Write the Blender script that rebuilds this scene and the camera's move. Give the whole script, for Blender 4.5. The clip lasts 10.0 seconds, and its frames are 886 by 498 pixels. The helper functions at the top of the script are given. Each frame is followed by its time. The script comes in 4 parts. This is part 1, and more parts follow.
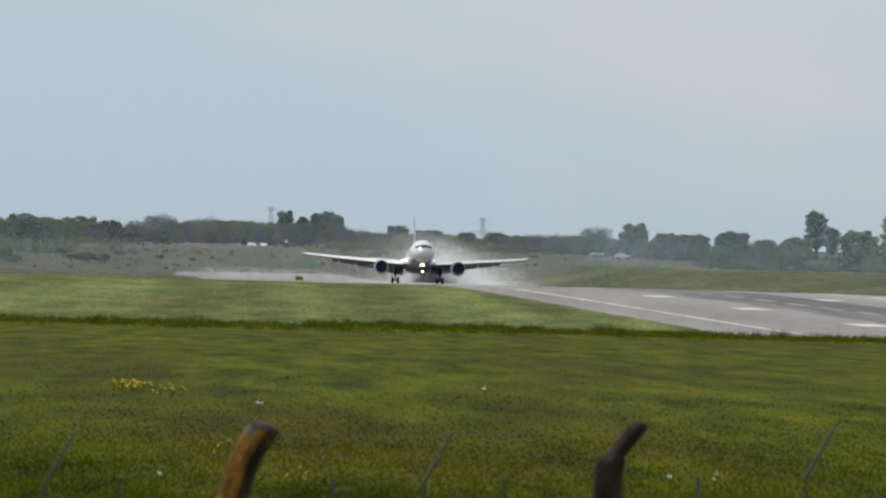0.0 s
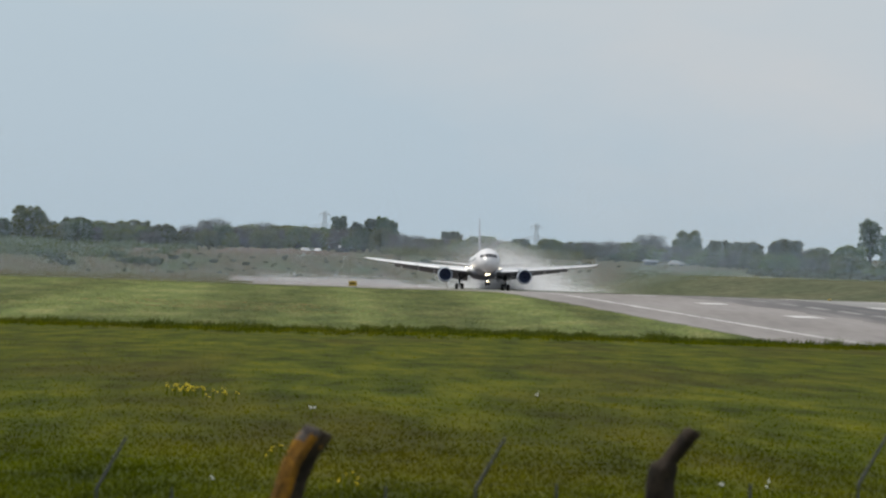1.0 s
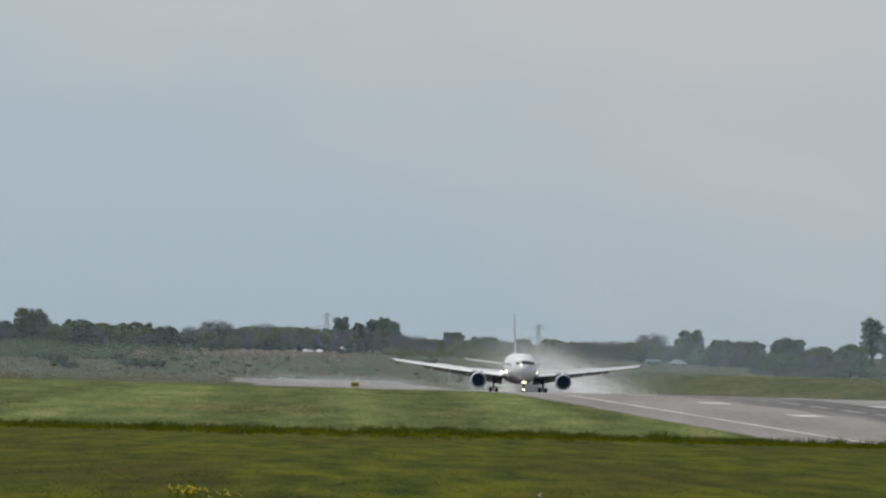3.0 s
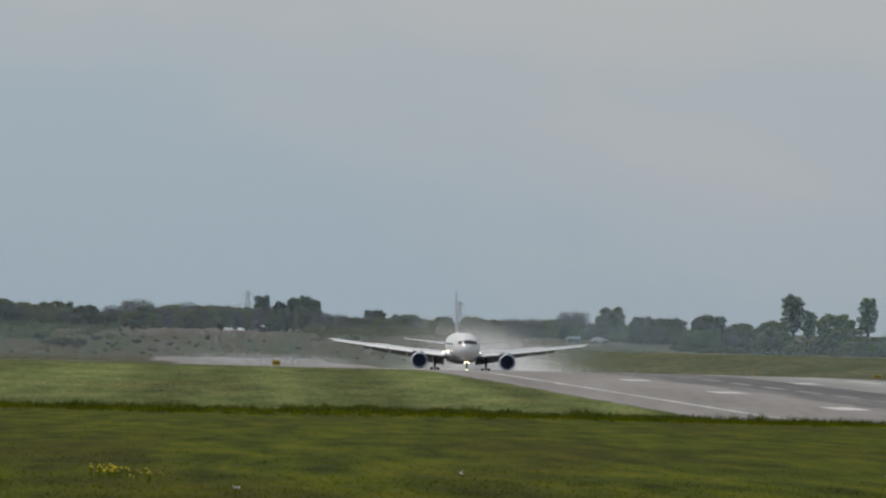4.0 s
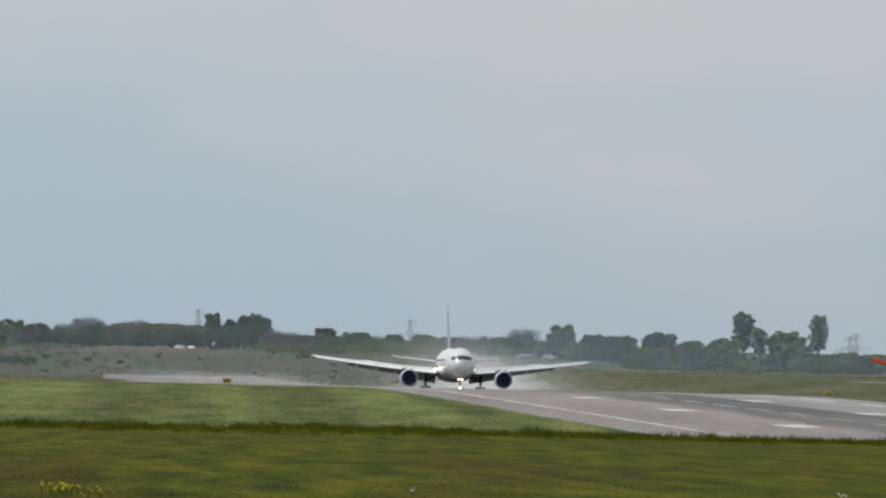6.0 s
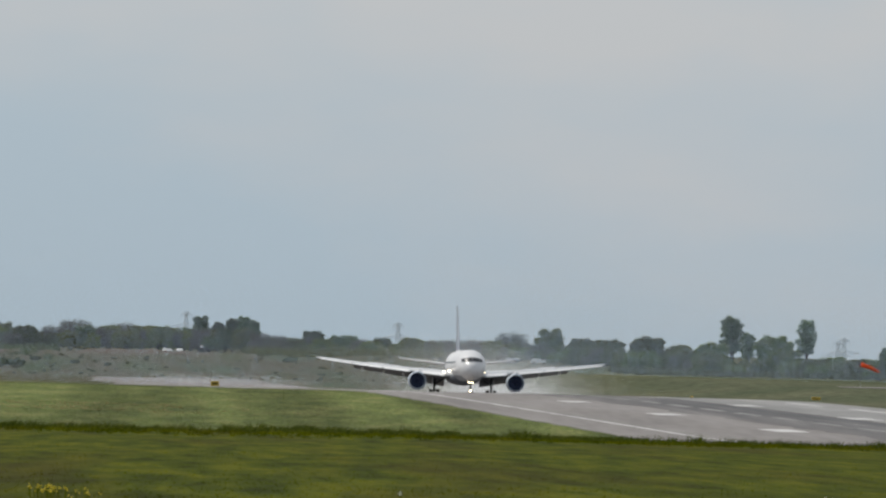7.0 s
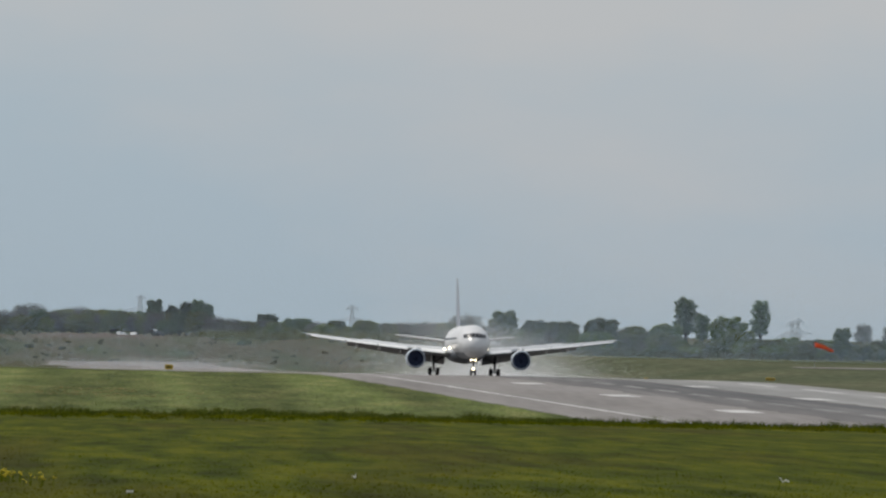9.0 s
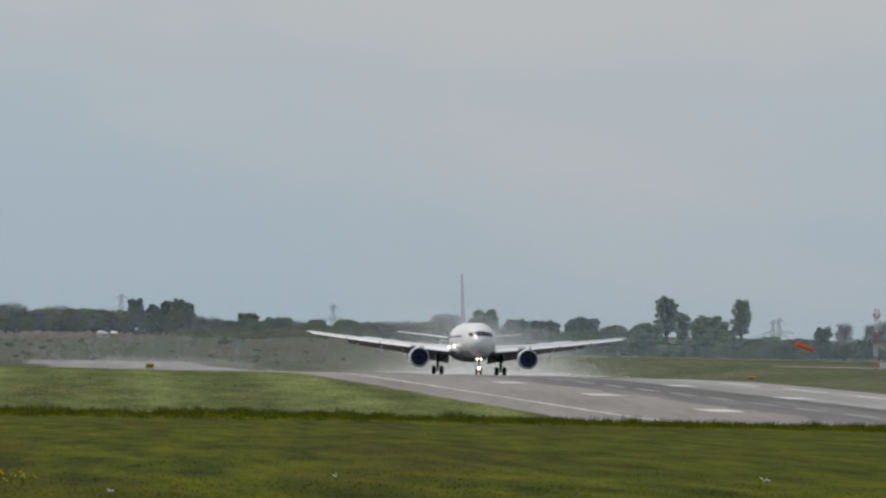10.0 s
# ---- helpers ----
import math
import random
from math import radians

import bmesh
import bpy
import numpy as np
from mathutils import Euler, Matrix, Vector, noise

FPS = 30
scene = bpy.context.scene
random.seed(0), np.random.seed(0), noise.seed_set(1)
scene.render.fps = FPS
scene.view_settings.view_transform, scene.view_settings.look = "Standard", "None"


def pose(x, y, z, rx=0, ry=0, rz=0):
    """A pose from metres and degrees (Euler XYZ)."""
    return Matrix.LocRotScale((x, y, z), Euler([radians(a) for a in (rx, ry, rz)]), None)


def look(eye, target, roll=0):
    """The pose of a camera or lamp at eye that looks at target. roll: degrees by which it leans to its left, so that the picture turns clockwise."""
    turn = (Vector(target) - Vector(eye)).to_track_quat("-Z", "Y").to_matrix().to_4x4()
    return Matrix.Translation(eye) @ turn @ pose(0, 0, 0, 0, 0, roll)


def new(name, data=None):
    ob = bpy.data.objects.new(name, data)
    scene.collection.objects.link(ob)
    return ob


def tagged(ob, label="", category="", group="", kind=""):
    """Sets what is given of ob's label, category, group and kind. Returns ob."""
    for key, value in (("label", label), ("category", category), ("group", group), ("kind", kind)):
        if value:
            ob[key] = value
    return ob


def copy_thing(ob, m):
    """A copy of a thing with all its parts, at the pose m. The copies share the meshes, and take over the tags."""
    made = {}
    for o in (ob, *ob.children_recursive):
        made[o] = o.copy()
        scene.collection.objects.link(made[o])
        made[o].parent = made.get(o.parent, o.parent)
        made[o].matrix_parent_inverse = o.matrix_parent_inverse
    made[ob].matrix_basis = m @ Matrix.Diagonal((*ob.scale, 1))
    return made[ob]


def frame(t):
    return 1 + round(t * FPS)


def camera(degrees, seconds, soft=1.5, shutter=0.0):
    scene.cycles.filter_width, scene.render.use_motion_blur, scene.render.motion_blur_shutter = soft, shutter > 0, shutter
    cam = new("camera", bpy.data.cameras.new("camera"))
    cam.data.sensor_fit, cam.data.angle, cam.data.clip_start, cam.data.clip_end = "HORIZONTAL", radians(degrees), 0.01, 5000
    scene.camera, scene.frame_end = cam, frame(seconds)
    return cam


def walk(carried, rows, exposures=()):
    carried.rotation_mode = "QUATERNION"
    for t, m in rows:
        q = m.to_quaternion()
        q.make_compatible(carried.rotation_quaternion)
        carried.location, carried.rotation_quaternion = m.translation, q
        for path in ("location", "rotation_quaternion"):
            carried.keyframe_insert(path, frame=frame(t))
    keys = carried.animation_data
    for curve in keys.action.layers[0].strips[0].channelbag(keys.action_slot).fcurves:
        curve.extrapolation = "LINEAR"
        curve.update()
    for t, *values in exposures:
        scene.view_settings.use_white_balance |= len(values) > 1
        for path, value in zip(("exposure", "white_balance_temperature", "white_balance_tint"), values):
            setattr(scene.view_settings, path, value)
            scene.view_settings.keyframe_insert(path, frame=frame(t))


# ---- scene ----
SECONDS = 10.0
FOV = 4.751                      # long telephoto lens
EYE = Vector((0.0, 0.0, 9.4))    # z = 0 is the runway's level stretch

cam = camera(FOV, SECONDS, soft=2.4)
cam.data.dof.use_dof = True      # the lens is focused far out, so the fence close by is soft
cam.data.dof.focus_distance = 1900.0
cam.data.dof.aperture_fstop = 15.0


def heading(az, el, roll):
    """Camera pose from azimuth, elevation and lean in degrees."""
    a, e = radians(az), radians(el)
    way = Vector((math.sin(a) * math.cos(e), math.cos(a) * math.cos(e), math.sin(e)))
    return look(EYE, EYE + way * 1000.0, roll)


AIM = [
    (0, 0.7682, -0.1923, 1.51),
    (0.5, 0.7178, -0.2972, 1.58),
    (1, 0.4797, -0.1688, 1.86),
    (1.2, 0.3780, -0.2300, 2.00),
    (1.5, 0.4190, -0.0634, 2.62),
    (2, 0.4223, -0.1257, 1.29),
    (2.5, 0.4520, 0.2684, 1.46),
    (2.7, 0.4146, 0.3710, 1.55),
    (3.8, 0.7210, 0.3290, 1.50),
    (4, 0.8814, 0.2630, 1.40),
    (4.5, 1.2272, -0.1026, 1.41),
    (5, 1.0467, 0.0611, 1.61),
    (5.5, 1.0332, 0.1535, 1.54),
    (5.7, 1.0857, 0.3020, 1.27),
    (6.8, 1.3900, 0.4090, 1.70),
    (7, 1.2063, 0.3843, 1.53),
    (7.5, 1.4901, 0.5522, 1.22),
    (8, 1.5440, 0.3200, 1.18),
    (8.5, 1.5500, 0.2660, 1.20),
    (9, 1.4576, 0.2954, 1.25),
    (9.5, 1.6173, 0.5496, 1.40),
    (9.8, 1.4415, 0.3065, 1.34),
    (10, 1.5605, 0.2924, 1.27),
]
LIGHT = [(0.0, 0.08), (1.5, 0.03), (2.7, -0.08), (3.8, -0.40), (4.05, -0.36), (4.5, -0.16), (5.5, -0.10), (6.8, -0.12), (7.5, -0.25), (10.0, -0.25)]
walk(cam, [(t, heading(a, e, r)) for t, a, e, r in AIM], exposures=LIGHT)

# ---- light ----
SUN_AZ, SUN_EL = -52.0, 52.0     # high from the left, a little beyond the subject
world = bpy.data.worlds.new("sky")
scene.world = world
world.use_nodes = True
wn, wl = world.node_tree.nodes, world.node_tree.links
wn.clear()
w_out = wn.new("ShaderNodeOutputWorld")
w_bg = wn.new("ShaderNodeBackground")
w_sky = wn.new("ShaderNodeTexSky")
w_sky.sky_type = "NISHITA"
w_sky.sun_disc = False
w_sky.sun_elevation = radians(SUN_EL)
w_sky.sun_rotation = radians(SUN_AZ)
w_sky.dust_density = 2.0
w_co = wn.new("ShaderNodeTexCoord")
w_map = wn.new("ShaderNodeMapping")
w_map.inputs["Scale"].default_value = (9.0, 9.0, 26.0)
w_n1 = wn.new("ShaderNodeTexNoise")
w_n1.inputs["Scale"].default_value = 1.6
w_n1.inputs["Detail"].default_value = 5.0
w_ramp = wn.new("ShaderNodeValToRGB")
w_ramp.color_ramp.elements[0].position, w_ramp.color_ramp.elements[0].color = 0.34, (4.75, 5.95, 6.95, 1)
w_ramp.color_ramp.elements[1].position, w_ramp.color_ramp.elements[1].color = 0.66, (6.1, 6.4, 6.75, 1)
w_mix = wn.new("ShaderNodeMixRGB")
w_mix.inputs["Fac"].default_value = 0.82
wl.new(w_co.outputs["Generated"], w_map.inputs["Vector"])
wl.new(w_map.outputs["Vector"], w_n1.inputs["Vector"])
# the cloud greys with height, and thins to pale blue over the horizon
w_sep = wn.new("ShaderNodeSeparateXYZ")
w_up = wn.new("ShaderNodeMath")
w_up.operation = "MULTIPLY_ADD"
w_up.inputs[1].default_value = 7.0
w_lim = wn.new("ShaderNodeMath")
w_lim.operation = "MINIMUM"
w_lim.inputs[1].default_value = 0.035
w_base = wn.new("ShaderNodeMath")
w_base.operation = "ADD"
w_base.inputs[1].default_value = -0.10
wl.new(w_co.outputs["Generated"], w_sep.inputs["Vector"])
wl.new(w_sep.outputs["Z"], w_lim.inputs[0])
wl.new(w_lim.outputs["Value"], w_up.inputs[0])
wl.new(w_n1.outputs["Fac"], w_base.inputs[0])
wl.new(w_base.outputs["Value"], w_up.inputs[2])
wl.new(w_up.outputs["Value"], w_ramp.inputs["Fac"])
wl.new(w_sky.outputs["Color"], w_mix.inputs["Color1"])
wl.new(w_ramp.outputs["Color"], w_mix.inputs["Color2"])
wl.new(w_mix.outputs["Color"], w_bg.inputs["Color"])
w_bg.inputs["Strength"].default_value = 0.1
wl.new(w_bg.outputs["Background"], w_out.inputs["Surface"])

sun_data = bpy.data.lights.new("sun", "SUN")
sun_data.energy = 3.3
sun_data.angle = radians(4.0)
sun_data.color = (1.0, 0.95, 0.87)
sun = new("sun", sun_data)
sun.matrix_world = look((0, 0, 0), (-math.sin(radians(SUN_AZ)) * math.cos(radians(SUN_EL)), -math.cos(radians(SUN_AZ)) * math.cos(radians(SUN_EL)), -math.sin(radians(SUN_EL))))
sun.location = (0, 0, 300)


# ---- materials ----
def surface(name, colours, scale=1.0, detail=6.0, rough=0.7, metal=0.0, bump=0.0, stretch=(1, 1, 1), fine=0.25, fine_scale=12.0, spec=0.3, per_piece=0.0, emit=None, thru=0.0, per_object=0.0, dry=None, bands=None):
    """Noise-mottled surface in object metres: a ramp of colours at one scale, a lighter/darker grain at another."""
    m = bpy.data.materials.new(name)
    m.use_nodes = True
    n, l = m.node_tree.nodes, m.node_tree.links
    b = n["Principled BSDF"]
    b.inputs["Roughness"].default_value = rough
    b.inputs["Metallic"].default_value = metal
    b.inputs["Specular IOR Level"].default_value = spec
    co = n.new("ShaderNodeTexCoord")
    mp = n.new("ShaderNodeMapping")
    mp.inputs["Scale"].default_value = stretch
    l.new(co.outputs["Object"], mp.inputs["Vector"])
    big = n.new("ShaderNodeTexNoise")
    big.inputs["Scale"].default_value = scale
    big.inputs["Detail"].default_value = detail
    l.new(mp.outputs["Vector"], big.inputs["Vector"])
    ramp = n.new("ShaderNodeValToRGB")
    el = ramp.color_ramp.elements
    while len(el) < len(colours):
        el.new(0.5)
    for i, c in enumerate(colours):
        el[i].position = 0.32 + 0.36 * i / max(1, len(colours) - 1)
        el[i].color = (*c, 1)
    l.new(big.outputs["Fac"], ramp.inputs["Fac"])
    small = n.new("ShaderNodeTexNoise")
    small.inputs["Scale"].default_value = fine_scale
    small.inputs["Detail"].default_value = 3.0
    l.new(mp.outputs["Vector"], small.inputs["Vector"])
    rng = n.new("ShaderNodeMapRange")
    rng.inputs["From Min"].default_value, rng.inputs["From Max"].default_value = 0.3, 0.7
    rng.inputs["To Min"].default_value, rng.inputs["To Max"].default_value = 1.0 - fine, 1.0 + fine
    l.new(small.outputs["Fac"], rng.inputs["Value"])
    mul = n.new("ShaderNodeMixRGB")
    mul.blend_type = "MULTIPLY"
    mul.inputs["Fac"].default_value = 1.0
    l.new(ramp.outputs["Color"], mul.inputs["Color1"])
    l.new(rng.outputs["Result"], mul.inputs["Color2"])
    colour = mul.outputs["Color"]
    if dry:
        # wide patches of dead brown growth
        wide = n.new("ShaderNodeTexNoise")
        wide.inputs["Scale"].default_value = dry[1]
        wide.inputs["Detail"].default_value = 5.0
        l.new(mp.outputs["Vector"], wide.inputs["Vector"])
        r4 = n.new("ShaderNodeMapRange")
        r4.inputs["From Min"].default_value, r4.inputs["From Max"].default_value = 0.48, 0.70
        r4.inputs["To Max"].default_value = 0.55
        l.new(wide.outputs["Fac"], r4.inputs["Value"])
        m4 = n.new("ShaderNodeMixRGB")
        l.new(r4.outputs["Result"], m4.inputs["Fac"])
        l.new(colour, m4.inputs["Color1"])
        m4.inputs["Color2"].default_value = (*dry[0], 1)
        colour = m4.outputs["Color"]
    if bands:
        # long lanes left by the mower, along the runway
        turn = n.new("ShaderNodeMapping")
        turn.inputs["Rotation"].default_value = (0, 0, radians(-1.78))
        turn.inputs["Scale"].default_value = (1, 0.012, 1)
        l.new(co.outputs["Object"], turn.inputs["Vector"])
        lane = n.new("ShaderNodeTexNoise")
        lane.inputs["Scale"].default_value = bands[0]
        lane.inputs["Detail"].default_value = 2.0
        l.new(turn.outputs["Vector"], lane.inputs["Vector"])
        r5 = n.new("ShaderNodeMapRange")
        r5.inputs["From Min"].default_value, r5.inputs["From Max"].default_value = 0.38, 0.62
        r5.inputs["To Min"].default_value, r5.inputs["To Max"].default_value = 1 - bands[1], 1 + bands[1]
        l.new(lane.outputs["Fac"], r5.inputs["Value"])
        m5 = n.new("ShaderNodeMixRGB")
        m5.blend_type = "MULTIPLY"
        m5.inputs["Fac"].default_value = 1.0
        l.new(colour, m5.inputs["Color1"])
        l.new(r5.outputs["Result"], m5.inputs["Color2"])
        colour = m5.outputs["Color"]
    if per_piece:
        geo = n.new("ShaderNodeNewGeometry")
        r2 = n.new("ShaderNodeMapRange")
        r2.inputs["To Min"].default_value, r2.inputs["To Max"].default_value = 1.0 - per_piece, 1.0 + per_piece
        l.new(geo.outputs["Random Per Island"], r2.inputs["Value"])
        m2 = n.new("ShaderNodeMixRGB")
        m2.blend_type = "MULTIPLY"
        m2.inputs["Fac"].default_value = 1.0
        l.new(colour, m2.inputs["Color1"])
        l.new(r2.outputs["Result"], m2.inputs["Color2"])
        colour = m2.outputs["Color"]
    if per_object:
        info = n.new("ShaderNodeObjectInfo")
        hsv = n.new("ShaderNodeHueSaturation")
        for sock_name, a, c in (("Value", 1.0 - per_object, 1.0 + per_object), ("Hue", 0.462, 0.515)):
            r3 = n.new("ShaderNodeMapRange")
            r3.inputs["To Min"].default_value, r3.inputs["To Max"].default_value = a, c
            l.new(info.outputs["Random"], r3.inputs["Value"])
            l.new(r3.outputs["Result"], hsv.inputs[sock_name])
        l.new(colour, hsv.inputs["Color"])
        colour = hsv.outputs["Color"]
    l.new(colour, b.inputs["Base Color"])
    if bump:
        bp = n.new("ShaderNodeBump")
        bp.inputs["Strength"].default_value = 0.6
        bp.inputs["Distance"].default_value = bump
        l.new(small.outputs["Fac"], bp.inputs["Height"])
        l.new(bp.outputs["Normal"], b.inputs["Normal"])
    if thru:
        tr = n.new("ShaderNodeBsdfTranslucent")
        mx = n.new("ShaderNodeMixShader")
        mx.inputs["Fac"].default_value = thru
        l.new(colour, tr.inputs["Color"])
        l.new(b.outputs["BSDF"], mx.inputs[1])
        l.new(tr.outputs["BSDF"], mx.inputs[2])
        l.new(mx.outputs["Shader"], n["Material Output"].inputs["Surface"])
    if emit:
        b.inputs["Emission Color"].default_value = (*emit[0], 1)
        b.inputs["Emission Strength"].default_value = emit[1]
    return m


M = {
    "field": surface("rough_grass", [(0.021, 0.030, 0.001), (0.048, 0.059, 0.002), (0.082, 0.087, 0.003)], 0.55, 9, 0.95, stretch=(1.15, 0.06, 1), fine=0.22, fine_scale=3.0, spec=0.03, dry=((0.036, 0.027, 0.005), 0.13)),
    "mown": surface("mown_grass", [(0.068, 0.086, 0.030), (0.095, 0.114, 0.038), (0.140, 0.145, 0.056)], 0.12, 9, 0.95, stretch=(2.0, 0.15, 1), fine=0.35, fine_scale=1.2, spec=0.03, bands=(0.11, 0.24)),
    "mown_blade": surface("mown_blades", [(0.095, 0.12, 0.038), (0.13, 0.157, 0.05), (0.19, 0.195, 0.075)], 0.12, 9, 0.95, stretch=(2.0, 0.15, 1), fine=0.3, fine_scale=1.2, spec=0.03, per_piece=0.3, thru=0.6, bands=(0.11, 0.24)),
    "heath": surface("dry_heath", [(0.038, 0.054, 0.018), (0.066, 0.056, 0.030), (0.050, 0.062, 0.022)], 0.045, 7, 0.95, stretch=(1, 0.12, 1), fine=0.3, fine_scale=0.5, spec=0.05),
    "blade": surface("grass_blades", [(0.040, 0.053, 0.002), (0.082, 0.098, 0.003), (0.132, 0.138, 0.005)], 0.55, 9, 0.95, stretch=(1.15, 0.06, 1), fine=0.22, fine_scale=3.0, spec=0.03, per_piece=0.15, thru=0.65, dry=((0.064, 0.048, 0.010), 0.13)),
    "straw": surface("dry_straw", [(0.20, 0.16, 0.075), (0.28, 0.22, 0.11), (0.34, 0.27, 0.15)], 0.5, 4, 0.9, fine=0.2, fine_scale=2, spec=0.05, per_piece=0.25, thru=0.5),
    "sedge": surface("dark_tussock", [(0.040, 0.058, 0.008), (0.068, 0.086, 0.011), (0.10, 0.106, 0.020)], 0.3, 4, 0.9, fine=0.3, fine_scale=2, spec=0.05, per_piece=0.35, thru=0.45),
    "rough": surface("tired_rough_grass", [(0.058, 0.070, 0.040), (0.078, 0.086, 0.050), (0.108, 0.106, 0.064)], 0.05, 7, 0.95, stretch=(0.6, 0.1, 1), fine=0.32, fine_scale=0.8, spec=0.03),
    "asphalt": surface("runway_asphalt", [(0.148, 0.134, 0.126), (0.182, 0.166, 0.156), (0.218, 0.201, 0.191)], 0.11, 8, 0.66, stretch=(1, 0.04, 1), fine=0.14, fine_scale=0.9, spec=0.2),
    "concrete": surface("pale_concrete", [(0.165, 0.162, 0.155), (0.21, 0.205, 0.198), (0.27, 0.265, 0.255)], 0.13, 8, 0.65, stretch=(1, 0.04, 1), fine=0.14, fine_scale=0.9, spec=0.25),
    "rubber_mark": surface("tyre_rubber_on_runway", [(0.040, 0.039, 0.040), (0.064, 0.062, 0.062), (0.12, 0.115, 0.112)], 0.3, 8, 0.65, stretch=(1, 0.015, 1), fine=0.22, fine_scale=0.9, spec=0.25),
    "old_rubber": surface("old_rubber_film", [(0.085, 0.080, 0.079), (0.120, 0.113, 0.110), (0.165, 0.155, 0.150)], 0.22, 8, 0.7, stretch=(1, 0.02, 1), fine=0.2, fine_scale=0.9, spec=0.2),
    "paint": surface("worn_white_paint", [(0.36, 0.355, 0.35), (0.48, 0.47, 0.46), (0.60, 0.59, 0.57)], 0.25, 6, 0.6, fine=0.14, fine_scale=3),
    "worn_paint": surface("faded_white_paint", [(0.30, 0.295, 0.29), (0.43, 0.42, 0.41), (0.58, 0.57, 0.55)], 0.2, 8, 0.6, stretch=(1, 0.3, 1), fine=0.2, fine_scale=2),
    "bark": surface("bark", [(0.05, 0.042, 0.035), (0.09, 0.075, 0.06)], 1.5, 5, 0.9, fine=0.3, fine_scale=8, bump=0.02),
    "leaf_dark": surface("leaf_dark", [(0.078, 0.120, 0.060), (0.104, 0.144, 0.070), (0.132, 0.166, 0.078)], 0.35, 4, 0.85, per_piece=0.2, spec=0.05, thru=0.62, per_object=0.4),
    "leaf_green": surface("leaf_green", [(0.112, 0.146, 0.052), (0.146, 0.174, 0.062), (0.19, 0.198, 0.072)], 0.35, 4, 0.85, per_piece=0.2, spec=0.05, thru=0.62, per_object=0.4),
    "leaf_oak": surface("leaf_oak", [(0.085, 0.125, 0.032), (0.122, 0.155, 0.04), (0.172, 0.185, 0.05)], 0.35, 4, 0.85, per_piece=0.2, spec=0.05, thru=0.62, per_object=0.4),
    "twig": surface("grey_twigs", [(0.12, 0.12, 0.11), (0.15, 0.145, 0.135), (0.13, 0.14, 0.115)], 0.4, 4, 0.9, per_piece=0.25, spec=0.05, thru=0.4),
    "gorse": surface("scrub_leaf", [(0.070, 0.086, 0.038), (0.092, 0.096, 0.048), (0.100, 0.092, 0.052)], 0.06, 5, 0.9, per_piece=0.2, spec=0.05, thru=0.55),
    "white_paint": surface("aircraft_white_paint", [(0.60, 0.60, 0.61), (0.64, 0.64, 0.65), (0.67, 0.67, 0.67)], 0.3, 4, 0.32, fine=0.03, fine_scale=4, spec=0.5),
    "belly": surface("aircraft_belly_grey", [(0.20, 0.22, 0.25), (0.25, 0.27, 0.30)], 0.3, 4, 0.4, fine=0.06, fine_scale=3, spec=0.5),
    "wing_grey": surface("wing_pale_paint", [(0.52, 0.535, 0.555), (0.58, 0.595, 0.61)], 0.4, 4, 0.35, fine=0.05, fine_scale=4, spec=0.5),
    "flap_and_shade_grey": surface("flap_grey_and_wing_shade", [(0.13, 0.135, 0.145), (0.18, 0.185, 0.195)], 0.4, 4, 0.5, fine=0.08, fine_scale=4, spec=0.4),
    "slat_metal": surface("bright_leading_edge", [(0.76, 0.76, 0.76), (0.84, 0.84, 0.84)], 0.6, 4, 0.28, fine=0.05, spec=0.5),
    "cowl": surface("pale_blue_cowl", [(0.52, 0.60, 0.68), (0.58, 0.65, 0.72)], 0.5, 4, 0.35, fine=0.05, spec=0.5),
    "lip": surface("blue_grey_intake_lip", [(0.20, 0.25, 0.33), (0.28, 0.33, 0.41)], 0.6, 4, 0.4, fine=0.05, spec=0.5),
    "dark_metal": surface("dark_fan_metal", [(0.012, 0.020, 0.050), (0.024, 0.036, 0.078)], 2, 4, 0.5, metal=0.3, fine=0.2),
    "steel": surface("gear_steel", [(0.05, 0.055, 0.065), (0.09, 0.095, 0.105)], 2, 4, 0.5, metal=0.3, fine=0.2),
    "tyre": surface("tyre_rubber", [(0.018, 0.018, 0.02), (0.03, 0.03, 0.032)], 3, 4, 0.85, fine=0.2),
    "cockpit_glass": surface("cockpit_glass", [(0.012, 0.014, 0.018), (0.02, 0.022, 0.028)], 1, 2, 0.3, fine=0.05, spec=0.3),
    "fin_blue": surface("fin_blue_grey", [(0.26, 0.29, 0.35), (0.32, 0.35, 0.41)], 0.4, 4, 0.4, fine=0.05),
    "lamp": surface("lit_lamp", [(0.9, 0.8, 0.6), (0.95, 0.85, 0.65)], 1, 2, 0.3, fine=0.02, emit=((1.0, 0.85, 0.55), 8.0)),
    "mist": surface("distance_haze", [(0.56, 0.71, 0.85), (0.62, 0.76, 0.89)], 0.05, 3, 1.0, fine=0.03, spec=0.0, thru=0.5),
    # pylon steel is paler than galv: distance haze is put into its colour
    "pylon": surface("hazed_pylon_steel", [(0.56, 0.60, 0.64), (0.64, 0.68, 0.71)], 1, 4, 0.6, fine=0.1),
    "earth": surface("bare_earth", [(0.075, 0.058, 0.045), (0.105, 0.082, 0.065), (0.13, 0.105, 0.085)], 0.4, 6, 0.95, fine=0.3, fine_scale=2, spec=0.05),
    "stake": surface("dull_steel_stake", [(0.055, 0.060, 0.066), (0.078, 0.083, 0.09)], 3, 4, 0.6, metal=0.3, fine=0.15),
    "spray": surface("water_spray", [(0.84, 0.86, 0.88), (0.90, 0.91, 0.92)], 0.2, 3, 1.0, fine=0.03, spec=0.0, thru=0.72),
